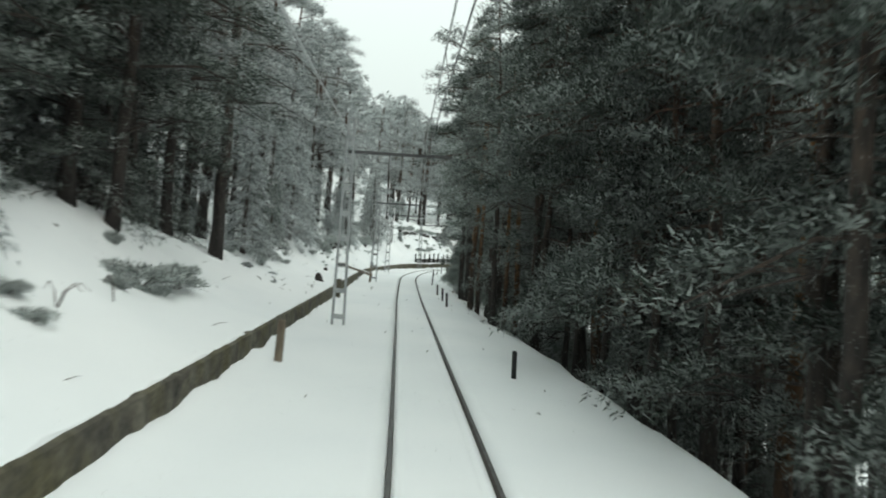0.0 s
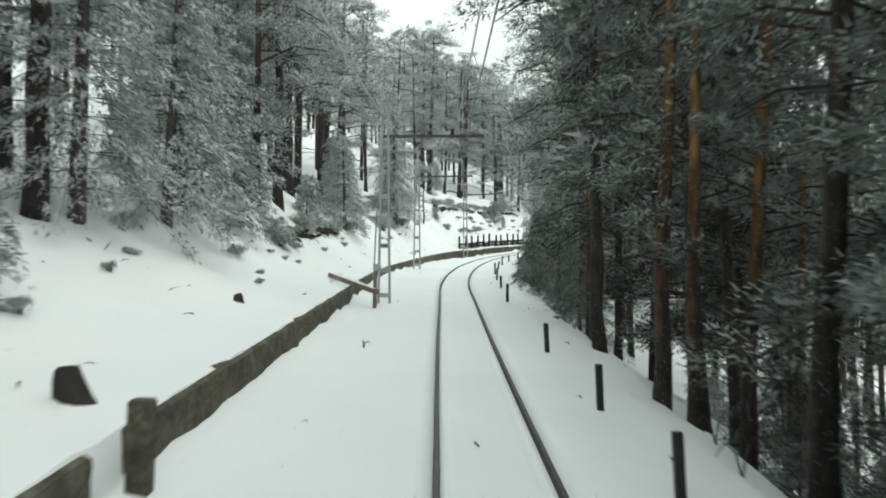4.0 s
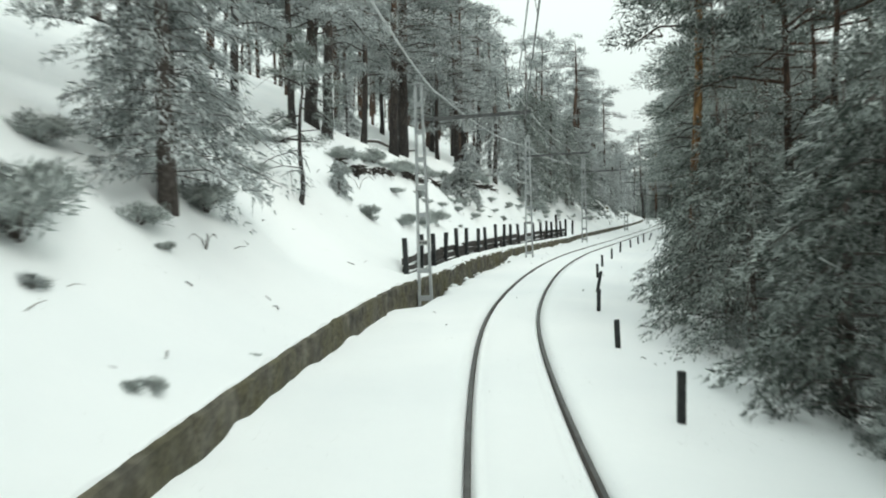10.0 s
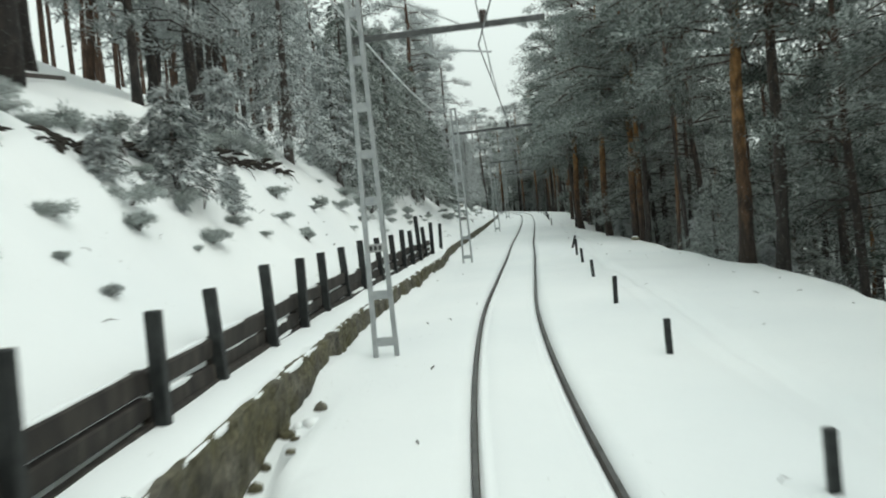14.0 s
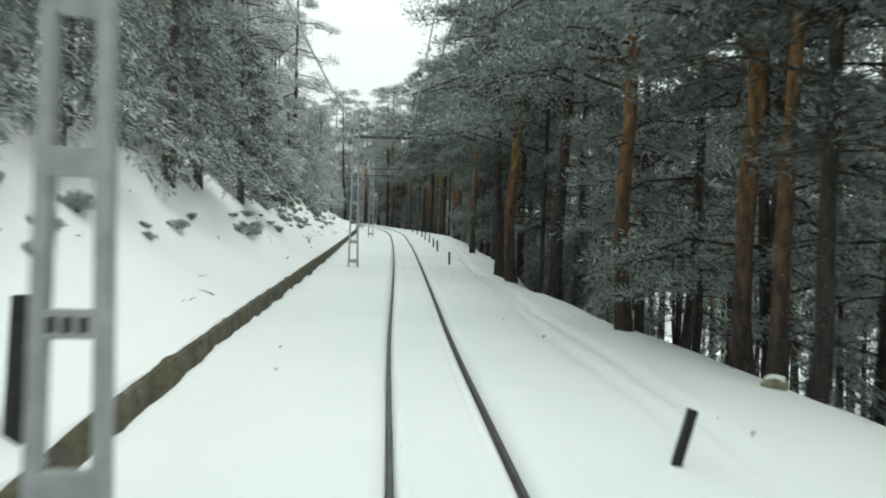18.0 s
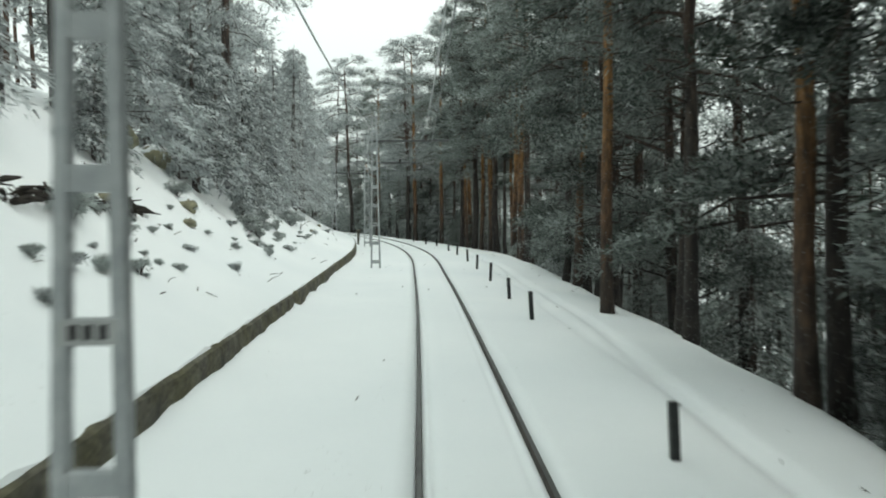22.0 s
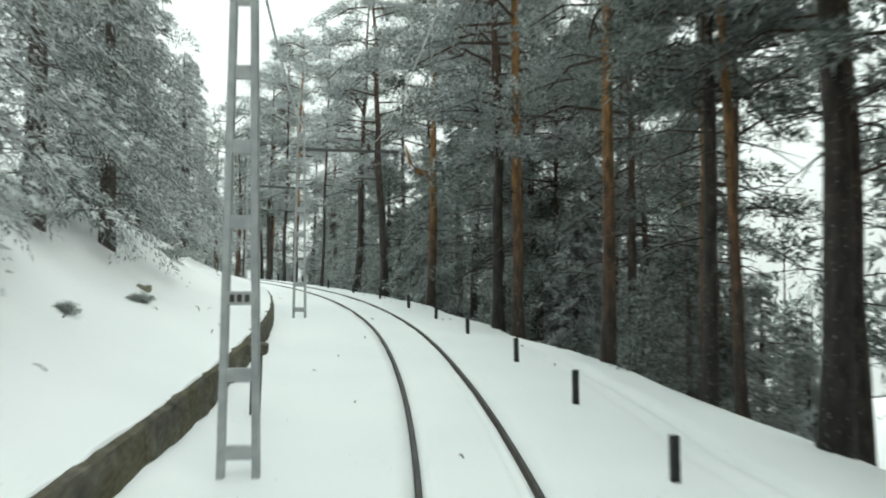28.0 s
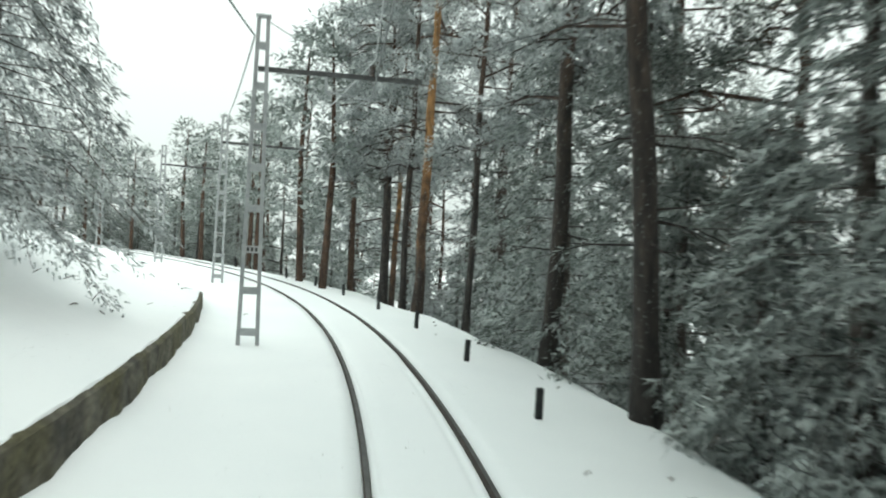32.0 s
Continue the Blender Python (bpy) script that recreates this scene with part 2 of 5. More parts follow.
WALLSTONE = wall_material()
BOULDER = simple("lichen_granite", [(0.3, (0.12, 0.12, 0.09)), (0.7, (0.33, 0.31, 0.2))], 4, 0.9, 0, 0.8, 0.04)
WIRE = simple("rimed_copper_wire", [(0.3, (0.12, 0.13, 0.13)), (0.7, (0.3, 0.31, 0.31))], 3, 0.6, 0.3, 0)
WIRE_RIME = simple("frosted_cable", [(0.3, (0.4, 0.42, 0.42)), (0.7, (0.62, 0.64, 0.64))], 6, 0.8, 0, 0)
CERAMIC = simple("brown_insulator_glaze", [(0.3, (0.03, 0.022, 0.018)), (0.7, (0.06, 0.04, 0.03))], 5, 0.25)
PLATE = simple("enamel_plate", [(0.3, (0.3, 0.31, 0.3)), (0.7, (0.4, 0.41, 0.4))], 5, 0.5)
INK = simple("dark_lettering", [(0.3, (0.02, 0.02, 0.02)), (0.7, (0.05, 0.05, 0.05))], 5, 0.6)


# ---- the line of the track ----
def curve_points(ctrl, n=20):
    c = [Vector(p) for p in ctrl]
    out = []
    for i in range(len(c) - 1):
        a, b, d, e = c[max(i - 1, 0)], c[i], c[i + 1], c[min(i + 2, len(c) - 1)]
        for k in range(n):
            u = k / n
            out.append(0.5 * (2 * b + (d - a) * u + (2 * a - 5 * b + 4 * d - e) * u * u + (3 * b - a - 3 * d + e) * u**3))
    return out + [c[-1]]


LINE = np.array([tuple(p) for p in curve_points(TRACK)])
RUN = np.r_[0, np.cumsum(np.hypot(*np.diff(LINE[:, :2], axis=0).T))] - 24.0
S0, S1 = -20.0, float(RUN[-1]) - 2.0


def centre(s):
    """The middle of the track at s metres along it: place and unit heading."""
    p = np.array([np.interp(s, RUN, LINE[:, i]) for i in range(3)])
    a, b = (np.array([np.interp(s + e, RUN, LINE[:, i]) for i in range(2)]) for e in (-1.0, 1.0))
    v = (b - a) / max(np.hypot(*(b - a)), 1e-6)
    return p, v


def place(s, d, h):
    """A point d metres to the right of the track's middle and h above the rails."""
    p, v = centre(s)
    return Vector((p[0] + v[1] * d, p[1] - v[0] * d, p[2] + h))


def heading(s):
    v = centre(s)[1]
    return math.degrees(math.atan2(-v[0], v[1]))


def along(s, table):
    return float(np.interp(s, [k for k, _ in table], [v for _, v in table]))


WALL_D = [(-30, -3.3), (20, -3.28), (30, -3.15), (45, -3.13), (62, -3.13), (70, -2.97), (76, -2.86), (82, -2.8), (85, -2.7), (118, -2.75), (122, -3.05), (145, -3.2), (155, -3.3), (168, -3.25), (176, -3.12), (184, -3.08), (190, -3.05), (226, -3.1), (230, -3.8), (300, -3.8)]
WALL_H = [(-30, 0.42), (20, 0.4), (33, 0.45), (50, 0.42), (66, 0.36), (82, 0.44), (88, 0.38), (94, 0.42), (102, 0.38), (118, 0.34), (140, 0.4), (155, 0.34), (170, 0.34), (180, 0.45), (192, 0.5), (205, 0.5), (217, 0.45), (224, 0.36), (228, 0.12), (300, 0.1)]
EDGE = [(-30, 3.5), (10, 3.5), (16, 3.4), (27, 2.9), (31, 2.5), (40, 2.5), (50, 2.6), (65, 3.0), (74, 3.6), (88, 4.6), (100, 6.4), (110, 7.0), (118, 5.8), (128, 5.3), (134, 4.6), (140, 3.9), (146, 3.6), (152, 4.5), (170, 4.7), (184, 5.2), (190, 4.3), (196, 4.0), (200, 3.2), (206, 3.3), (216, 3.4), (230, 3.1), (300, 3.2)]
FOOT = [(-30, 0.2), (47, 0.2), (53, 0.42), (62, 0.42), (66, 0.22), (74, 0.2), (77, 0.04), (85, 0.04), (89, 0.22), (120, 0.22), (128, 0.3), (300, 0.22)]
BANK = [(-30, 0.7), (18, 0.7), (26, 0.5), (36, 0.42), (44, 0.7), (54, 1.0), (66, 1.02), (74, 0.98), (84, 1.1), (92, 1.32), (112, 1.28), (125, 1.15), (147, 1.2), (160, 1.15), (172, 0.9), (185, 0.85), (200, 0.75), (215, 0.6), (300, 0.6)]
BANK_D = [0.0, 0.8, 1.8, 2.9, 4.0, 5.2, 6.5, 9.5, 17.0, 45.0]
BANK_H = [0.0, 0.3, 0.85, 1.75, 2.75, 3.5, 4.1, 5.2, 8.0, 17.0]
FALLK = [(-30, 1.4), (20, 1.35), (35, 1.05), (60, 0.95), (90, 0.9), (120, 1.1), (160, 1.2), (185, 1.25), (300, 1.2)]
FALL_D = [0.0, 0.6, 1.6, 4.0, 9.0, 20.0, 60.0]
FALL_H = [0.0, -0.25, -1.1, -2.6, -5.0, -9.5, -24.0]


def lumps(s, d, size, seed):
    return noise.noise(Vector((s / size, d / size, seed)))


def ground_h(s, d):
    """Height of the snow above the rails, s along the track and d to its right."""
    wd, wh = along(s, WALL_D), along(s, WALL_H)
    if d < wd - 0.02:
        u = wd - 0.02 - d
        k = along(s, BANK)
        h = wh + 0.05 + k * float(np.interp(u, BANK_D, BANK_H))
        h += min(u / 2.5, 1.0) * (0.22 * lumps(s, d, 2.2, 3) + 0.1 * lumps(s, d, 0.8, 5)) + min(u / 8, 1.0) * 0.5 * lumps(s, d, 7.0, 8)
        h += max(0, 0.35 - u) * 0.35 * lumps(s, 0, 0.7, 11)
        if 84 < s < 120 and u < 0.68:
            h = min(h, wh + 0.11 + 0.03 * lumps(s, d, 1.4, 71))
        return h
    e = along(s, EDGE) + 0.35 * lumps(s, 0, 4.0, 21)
    if d > e:
        u = d - e
        return -0.3 + along(s, FALLK) * float(np.interp(u, FALL_D, FALL_H)) + min(u / 3, 1.0) * (0.3 * lumps(s, d, 2.5, 4) + 0.7 * lumps(s, d, 9.0, 6))
    h = -0.03 + 0.02 * lumps(s, d, 1.2, 2)
    if d > 0.9:
        h -= 0.27 * ((d - 0.9) / (e - 0.9)) ** 1.5
        h += 0.05 * lumps(s, d, 1.6, 9)
        # a trodden line beside the track
        if 88 < s < 200:
            h -= 0.08 * math.exp(-((d - 2.95 - 0.35 * lumps(s, 0, 11.0, 41)) / 0.13) ** 2) + 0.05 * math.exp(-((d - 2.6 - 0.3 * lumps(s, 0, 9.0, 43)) / 0.12) ** 2)
    if d < wd + 0.5:
        h += (wd + 0.5 - d) * (along(s, FOOT) + (0.35 if 80 < s < 121 else 0.26) * lumps(s, 0, 1.3, 14) + 0.1 * lumps(s, 0, 0.5, 15))
    # an open ditch along the foot of the wall below the fence
    if 81.5 < s < 100 and d < -2.3 + 0.28 * lumps(s, 0, 1.3, 51) + 0.12 * lumps(s, 0, 0.5, 52):
        h = -0.4 * min(1.0, (s - 81.5) / 4, (100 - s) / 5)
    # slots beside the rails, and the line that wheel flanges cut inside them
    if abs(abs(d) - 0.53) < 0.043:
        h = -0.075
    elif abs(abs(d) - 0.39) < 0.01:
        h -= 0.014
    return h


# ---- mesh helpers ----
def mesh_of(name, verts, faces, mat, smooth=False):
    me = bpy.data.meshes.new(name)
    me.from_pydata([tuple(v) for v in verts], [], faces)
    me.materials.append(mat)
    if smooth:
        me.polygons.foreach_set("use_smooth", [True] * len(me.polygons))
    me.update()
    return me


def part_mesh(name, me, parent, label=""):
    ob = new(name, me)
    ob.parent = parent
    if label:
        tagged(ob, label)
    return ob


def part(name, bm, mat, parent, label=""):
    me = bpy.data.meshes.new(name)
    bm.to_mesh(me)
    bm.free()
    me.materials.append(mat)
    return part_mesh(name, me, parent, label)


def box(size, at=(0, 0, 0), bevel=0.0, turn=None):
    bm = bmesh.new()
    bmesh.ops.create_cube(bm, size=1.0)
    bmesh.ops.scale(bm, vec=size, verts=bm.verts)
    if bevel:
        bmesh.ops.bevel(bm, geom=bm.edges[:], offset=bevel, segments=1, affect="EDGES")
    if turn is not None:
        bmesh.ops.transform(bm, matrix=turn, verts=bm.verts)
    bmesh.ops.translate(bm, vec=at, verts=bm.verts)
    return bm


def tube(points, radii, sides=7):
    """Vertices and faces of a tapered tube along points."""
    v, f = [], []
    pts = [Vector(p) for p in points]
    for i, p in enumerate(pts):
        t = (pts[min(i + 1, len(pts) - 1)] - pts[max(i - 1, 0)]).normalized()
        a = t.orthogonal().normalized() if abs(t.z) < 0.95 else Vector((1, 0, 0))
        a = (a - t * a.dot(t)).normalized()
        b = t.cross(a)
        for k in range(sides):
            w = 2 * math.pi * k / sides
            v.append(p + (a * math.cos(w) + b * math.sin(w)) * radii[i])
    for i in range(len(pts) - 1):
        for k in range(sides):
            j = (k + 1) % sides
            f.append((i * sides + k, i * sides + j, (i + 1) * sides + j, (i + 1) * sides + k))
    f.append(tuple(range(sides))[::-1])
    f.append(tuple((len(pts) - 1) * sides + k for k in range(sides)))
    return v, f


def joined(pieces):
    v, f = [], []
    for a, b in pieces:
        n = len(v)
        v += a
        f += [tuple(i + n for i in q) for q in b]
    return v, f


def thing(name, label, category, group=""):
    return tagged(new(name), label, category, group)


# ---- ground, track ----
def build_ground():
    cols = [-48, -36, -28, -22, -18, -15.5, -13.5, -12, -11, -10, -9.3, -8.6, -8, -7.4, -6.9, -6.4, -5.9, -5.4, -5.0, -4.6, -4.2, -3.9, -3.6, -3.4, -3.25]
    mid = [-2.62, -2.5, -2.38, -2.25, -2.1, -1.8, -1.4, -1.0, -0.75, -0.578, -0.569, -0.491, -0.47, -0.42, -0.39, -0.36, -0.2, 0.1, 0.3, 0.36, 0.39, 0.42, 0.47, 0.491, 0.569, 0.578, 0.8, 1.1, 1.4, 1.7, 2.0, 2.25, 2.4, 2.52, 2.64, 2.76, 2.88, 3.0, 3.12, 3.24, 3.36, 3.48, 3.6, 3.8, 4.1, 4.5, 4.9, 5.4, 6, 6.7, 7.5, 8.5, 10, 12, 15, 19, 25, 34, 48]
    rows = np.arange(S0, S1, 0.45)
    verts, faces = [], []
    n = 0
    for s in rows:
        wd = along(s, WALL_D)
        ds = sorted(cols + [wd - 0.12, wd - 0.06, wd - 0.03, wd - 0.015, wd + 0.1, wd + 0.25] + mid)
        n = len(ds)
        p, v = centre(s)
        for d in ds:
            verts.append((p[0] + v[1] * d, p[1] - v[0] * d, p[2] + ground_h(s, d)))
    for i in range(len(rows) - 1):
        for k in range(n - 1):
            a = i * n + k
            faces.append((a, a + 1, a + n + 1, a + n))
    # the slopes run on beyond the woods: up on one hand, down on the other
    m = len(rows)
    loop = [i * n for i in range(m)] + [(m - 1) * n + k for k in range(1, n)] + [i * n + n - 1 for i in range(m - 2, -1, -1)] + [k for k in range(n - 2, 0, -1)]
    mid_p = Vector((10, 130, 6))
    base = len(verts)
    for i in loop:
        o = Vector(verts[i]) - mid_p
        o.z = 0
        o.normalize()
        side = o.dot(Vector((0.93, -0.37, 0)))
        verts.append(tuple(mid_p + o * 1500 + Vector((0, 0, -260 * side - 60))))
    for k in range(len(loop)):
        j = (k + 1) % len(loop)
        faces.append((loop[k], loop[j], base + j, base + k)[::-1])
    ob = new("ground", mesh_of("ground", verts, faces, SNOW, True))
    tagged(ob, "fresh white snow over the track bed, bank and slope", "snow ground", kind="structure")


def build_rail(d):
    prof = [(-0.029, -0.1), (-0.029, -0.012), (-0.021, 0.0), (0.021, 0.0), (0.029, -0.012), (0.029, -0.1)]
    verts, faces = [], []
    rows = np.arange(S0, S1, 0.6)
    for s in rows:
        p, v = centre(s)
        for a, h in prof:
            verts.append((p[0] + v[1] * (d + a), p[1] - v[0] * (d + a), p[2] + h))
    n = len(prof)
    for i in range(len(rows) - 1):
        for k in range(n - 1):
            a = i * n + k
            faces.append((a, a + n, a + n + 1, a + 1))
    me = mesh_of("rail", verts, faces, RUST)
    me.materials.append(RAILTOP)
    for k, pol in enumerate(me.polygons):
        pol.material_index = 1 if k % (n - 1) == 2 else 0
    tagged(new("rail", me), "dark steel rail showing as a line through snow", "rail", "running rails", "structure")


build_ground()
build_rail(-0.53)
build_rail(0.53)


# ---- the low wall on the uphill hand ----
def build_wall(a, b):
    """A run of wall; its blocks are uneven in length and height."""
    wall = tagged(new("retaining_wall"), "low mossy stone retaining wall capped with snow", "wall", "trackside walls", "structure")
    s = a
    rnd = random.Random(int(a * 10))
    while s < b - 0.2:
        ln = min(rnd.uniform(1.1, 2.3), b - s)
        verts, faces = [], []
        k = max(4, int(ln / 0.16) + 1)
        ups = (-0.5, -0.15, 0.1, 0.35, 0.6, 0.82, 0.94)
        n = len(ups) + 3
        for i in range(k):
            ss = s + (ln - 0.012) * i / (k - 1)
            wd, wh = along(ss, WALL_D), along(ss, WALL_H)
            rough = 0.07 if 80 < ss < 121 else 0.03
            top = wh + 0.04 + 0.55 * rough * lumps(ss, 0, 0.6, 31) + 0.4 * rough * lumps(ss, 0, 0.17, 32)
            for u in ups:
                out = rough * lumps(ss, u * 0.6, 0.4, 33) + 0.5 * rough * lumps(ss, u * 0.6, 0.13, 34)
                verts.append(place(ss, wd + 0.045 + out - 0.03 * max(u - 0.6, 0), top * u if u > 0 else u))
            for d, h in ((wd - 0.03, top), (wd - 0.3, top - 0.02), (wd - 0.3, -0.5)):
                verts.append(place(ss, d, h))
        for i in range(k - 1):
            for j in range(n - 1):
                q = i * n + j
                faces.append((q, q + 1, q + n + 1, q + n))
        faces += [tuple(range(n))[::-1], tuple((k - 1) * n + j for j in range(n))]
        part_mesh("stone_block", mesh_of("stone_block", verts, faces, WALLSTONE), wall)
        s += ln


for a, b in ((-18, 31.5), (32.2, 191.0), (191.0, 226.5)):
    build_wall(a, min(b, S1 - 1))


def snow_lip(a, b, size, wave, seed):
    """A lumpy roll of snow that hangs over the top edge of the wall."""
    line, radii = [], []
    for s in np.arange(a, b, 0.14):
        big = size * (0.75 + 0.9 * lumps(s, 0, wave, seed) + 0.5 * lumps(s, 0, wave / 4, seed + 1))
        top = along(s, WALL_H) + 0.04
        line.append(place(s, along(s, WALL_D) - 0.03 + 0.5 * max(big, 0), top - 0.035 - 0.25 * max(big, 0)))
        radii.append(max(0.012, big))
    v, f = tube(line, radii, 8)
    tagged(new("snow_lip", mesh_of("snow_lip", v, f, SNOW, True)), "lumpy lip of snow drooping over the wall", "snow", kind="stuff")


snow_lip(84.2, 121, 0.04, 2.0, 85)


# ---- overhead line ----
def build_mast():
    """A ladder mast at its foot, facing along the track, with its arm to the right (+x)."""
    mast = thing("catenary_mast", "grey galvanised steel ladder mast with a cross arm", "mast", "catenary masts")
    H = 5.85
    for sgn in (-1, 1):
        bm = box((0.068, 0.1, H), (0, 0, H / 2), 0.006)
        for v in bm.verts:
            v.co.x += sgn * (0.165 - 0.085 * v.co.z / H)
        part("upright", bm, STEEL, mast)
    z = 0.31
    while z < H - 0.1:
        w = 2 * (0.165 - 0.085 * z / H) + 0.05
        part("rung", box((w, 0.075, 0.13), (0, 0, z), 0.004), STEEL, mast)
        z += 0.72
    part("cap", box((0.26, 0.13, 0.05), (0, 0, H + 0.025), 0.006), STEEL, mast)
    tilt = Matrix.Rotation(radians(-0.6), 4, "Y")
    part("cross_arm", box((2.95, 0.085, 0.085), (1.42, 0.07, 4.97), 0.008, tilt), ARMSTEEL, mast, "dark weathered steel cross arm")
    v, f = joined([tube([(1.97, 0.07, 5.0 + 0.05 * i), (1.97, 0.07, 5.0 + 0.05 * i + 0.045)], [0.075 - 0.01 * (i % 2), 0.05], 8) for i in range(4)])
    part_mesh("insulator", mesh_of("insulator", v, f, CERAMIC), mast, "brown ribbed insulator")
    v, f = tube([(1.15, 0.07, 4.94), (1.15, 0.07, 4.66), (1.22, 0.07, 4.6)], [0.03, 0.03, 0.03], 6)
    part_mesh("bracket", mesh_of("bracket", v, f, STEEL), mast)
    v, f = tube([(1.15, 0.07, 4.66), (1.6, 0.07, 4.62), (2.05, 0.07, 4.55)], [0.018, 0.016, 0.012], 6)
    part_mesh("steady_arm", mesh_of("steady_arm", v, f, STEEL), mast)
    v, f = tube([(0.1, 0.05, H - 0.05), (1.6, 0.07, 5.03)], [0.011, 0.011], 5)
    part_mesh("stay", mesh_of("stay", v, f, STEEL), mast)
    pl = part("number_plate", box((0.27, 0.012, 0.12), (0, -0.047, 1.75), 0.003), PLATE, mast, "small plate with dark marks")
    for k in range(3):
        q = part("mark", box((0.045, 0.004, 0.07), (-0.07 + 0.07 * k, -0.055, 1.75)), INK, mast)
        q.parent = pl
    return mast


MASTS = [-6.0, 21.9, 48.3, 66.35, 83.9, 101.4, 118.75, 144.5, 170.9, 186.7, 202.3, 219.0, 233.4, 247.0, 261.0]
proto = None
for i, s in enumerate(MASTS):
    d = [-2.1, -2.15, -2.15, -2.5, -2.48, -1.93, -1.98, -2.05, -2.0, -2.2, -2.28, -2.06, -2.1, -2.1, -2.1][i]
    p = place(s, d, ground_h(s, d) - 0.08)
    m = pose(*p, 0, -1.0 if s == 83.9 else 0, heading(s))
    if proto is None:
        proto = build_mast()
        proto.matrix_basis = m
    else:
        copy_thing(proto, m)


def wire(name, label, stations, radius, mat, sag=0.0, steps=8):
    pts = []
    for (sa, da, ha), (sb, db, hb) in zip(stations, stations[1:]):
        a, b = place(sa, da, ha), place(sb, db, hb)
        for k in range(steps):
            u = k / steps
            q = a.lerp(b, u)
            q.z -= sag * 4 * u * (1 - u)
            pts.append(q)
    pts.append(place(*stations[-1]))
    v, f = tube(pts, [radius] * len(pts), 5)
    return tagged(new(name, mesh_of(name, v, f, mat)), label, "cable")


wire("messenger_wire", "thin frosted carrying cable above the track", [(s, -0.05, 5.2) for s in MASTS], 0.014, WIRE_RIME, 0.22)
wire("contact_wire", "taut grey contact wire above the track", [(s, 0.05 + 0.12 * (-1) ** i, 4.55) for i, s in enumerate(MASTS)], 0.012, WIRE, 0.02)
wire("feeder_cable", "thick frosted cable strung along the masts", [(s, -2.2, 5.4) for s in MASTS], 0.02, WIRE_RIME, 0.26)
for i, (a, b) in enumerate(zip(MASTS, MASTS[1:])):
    for u in (0.2, 0.4, 0.6, 0.8):
        s = a + (b - a) * u
        p = place(a, -0.05, 5.2).lerp(place(b, -0.05, 5.2), u)
        p.z -= 0.22 * 4 * u * (1 - u)
        q = place(a, 0.05 + 0.12 * (-1) ** i, 4.55).lerp(place(b, 0.05 - 0.12 * (-1) ** i, 4.55), u)
        v, f = tube([p, q], [0.006, 0.006], 4)
        tagged(new("dropper", mesh_of("dropper", v, f, WIRE)), "thin dropper wire between two overhead wires", "wire", "catenary droppers")


# ---- plank fence of old rails and sleepers ----
def build_fence():
    fence = thing("snow_fence", "dark sleeper planks held by upright old rail posts", "fence")
    stations = [85.25, 87.1, 88.8, 90.6, 92.55, 94.15, 96.3, 98.05, 100.0, 101.65, 103.4, 105.4, 106.9, 108.9, 110.8, 112.35, 113.8, 115.5, 117.1, 118.5, 120.9]
    rnd = random.Random(4)
    for i, s in enumerate(stations):
        d, tall = -3.25 + rnd.uniform(-0.04, 0.04), (1.95 if abs(s - 115.5) < 0.1 else 1.6 + rnd.uniform(-0.09, 0.05))
        bm = box((0.13, 0.13, tall - 0.1), (0, 0, (tall + 0.1) / 2), 0.012)
        m = Matrix.Translation(place(s, d, 0)) @ pose(0, 0, 0, rnd.uniform(-2, 2), rnd.uniform(-3.5, 2), heading(s))
        bmesh.ops.transform(bm, matrix=m, verts=bm.verts)
        part("post", bm, MARKER, fence)
    for a, b in zip(stations[:-1], stations[1:-1]):
        slip = rnd.uniform(-0.03, 0.03)
        for k, (h, t, out) in enumerate(((0.46, 0.19, 0.05), (0.66, 0.2, 0.0), (0.88, 0.21, 0.0))):
            h, out = h + slip + rnd.uniform(-0.025, 0.025), -3.37 + out + rnd.uniform(-0.025, 0.025)
            p, q = place(a - 0.04, out, h + rnd.uniform(-0.03, 0.03)), place(b - 0.02, out, h + rnd.uniform(-0.03, 0.03))
            wide = t + rnd.uniform(-0.03, 0.01)
            bm = box(((q - p).length, 0.11, wide), (0, 0, 0), 0.016)
            bmesh.ops.rotate(bm, verts=bm.verts, matrix=Matrix.Rotation(radians(rnd.uniform(-7, 7)), 3, "X"))
            turn = (q - p).to_track_quat("X", "Z").to_matrix().to_4x4()
            bmesh.ops.transform(bm, matrix=Matrix.Translation((p + q) / 2) @ turn, verts=bm.verts)
            board = part("plank", bm, DARKWOOD, fence)
            if k == 2 or rnd.random() < 0.45:
                at, n = sorted((rnd.uniform(0.0, 0.3), rnd.uniform(0.6, 1.0))), 6
                line = [p.lerp(q, at[0] + (at[1] - at[0]) * i / (n - 1)) + Vector((0.03 if k < 2 else 0, 0, wide / 2 + 0.002)) for i in range(n)]
                v, f = tube(line, [0.008] + [rnd.uniform(0.02, 0.045) for _ in range(n - 2)] + [0.008], 6)
                part_mesh("snow_strip", mesh_of("snow_strip", v, f, SNOW, True), board)


build_fence()


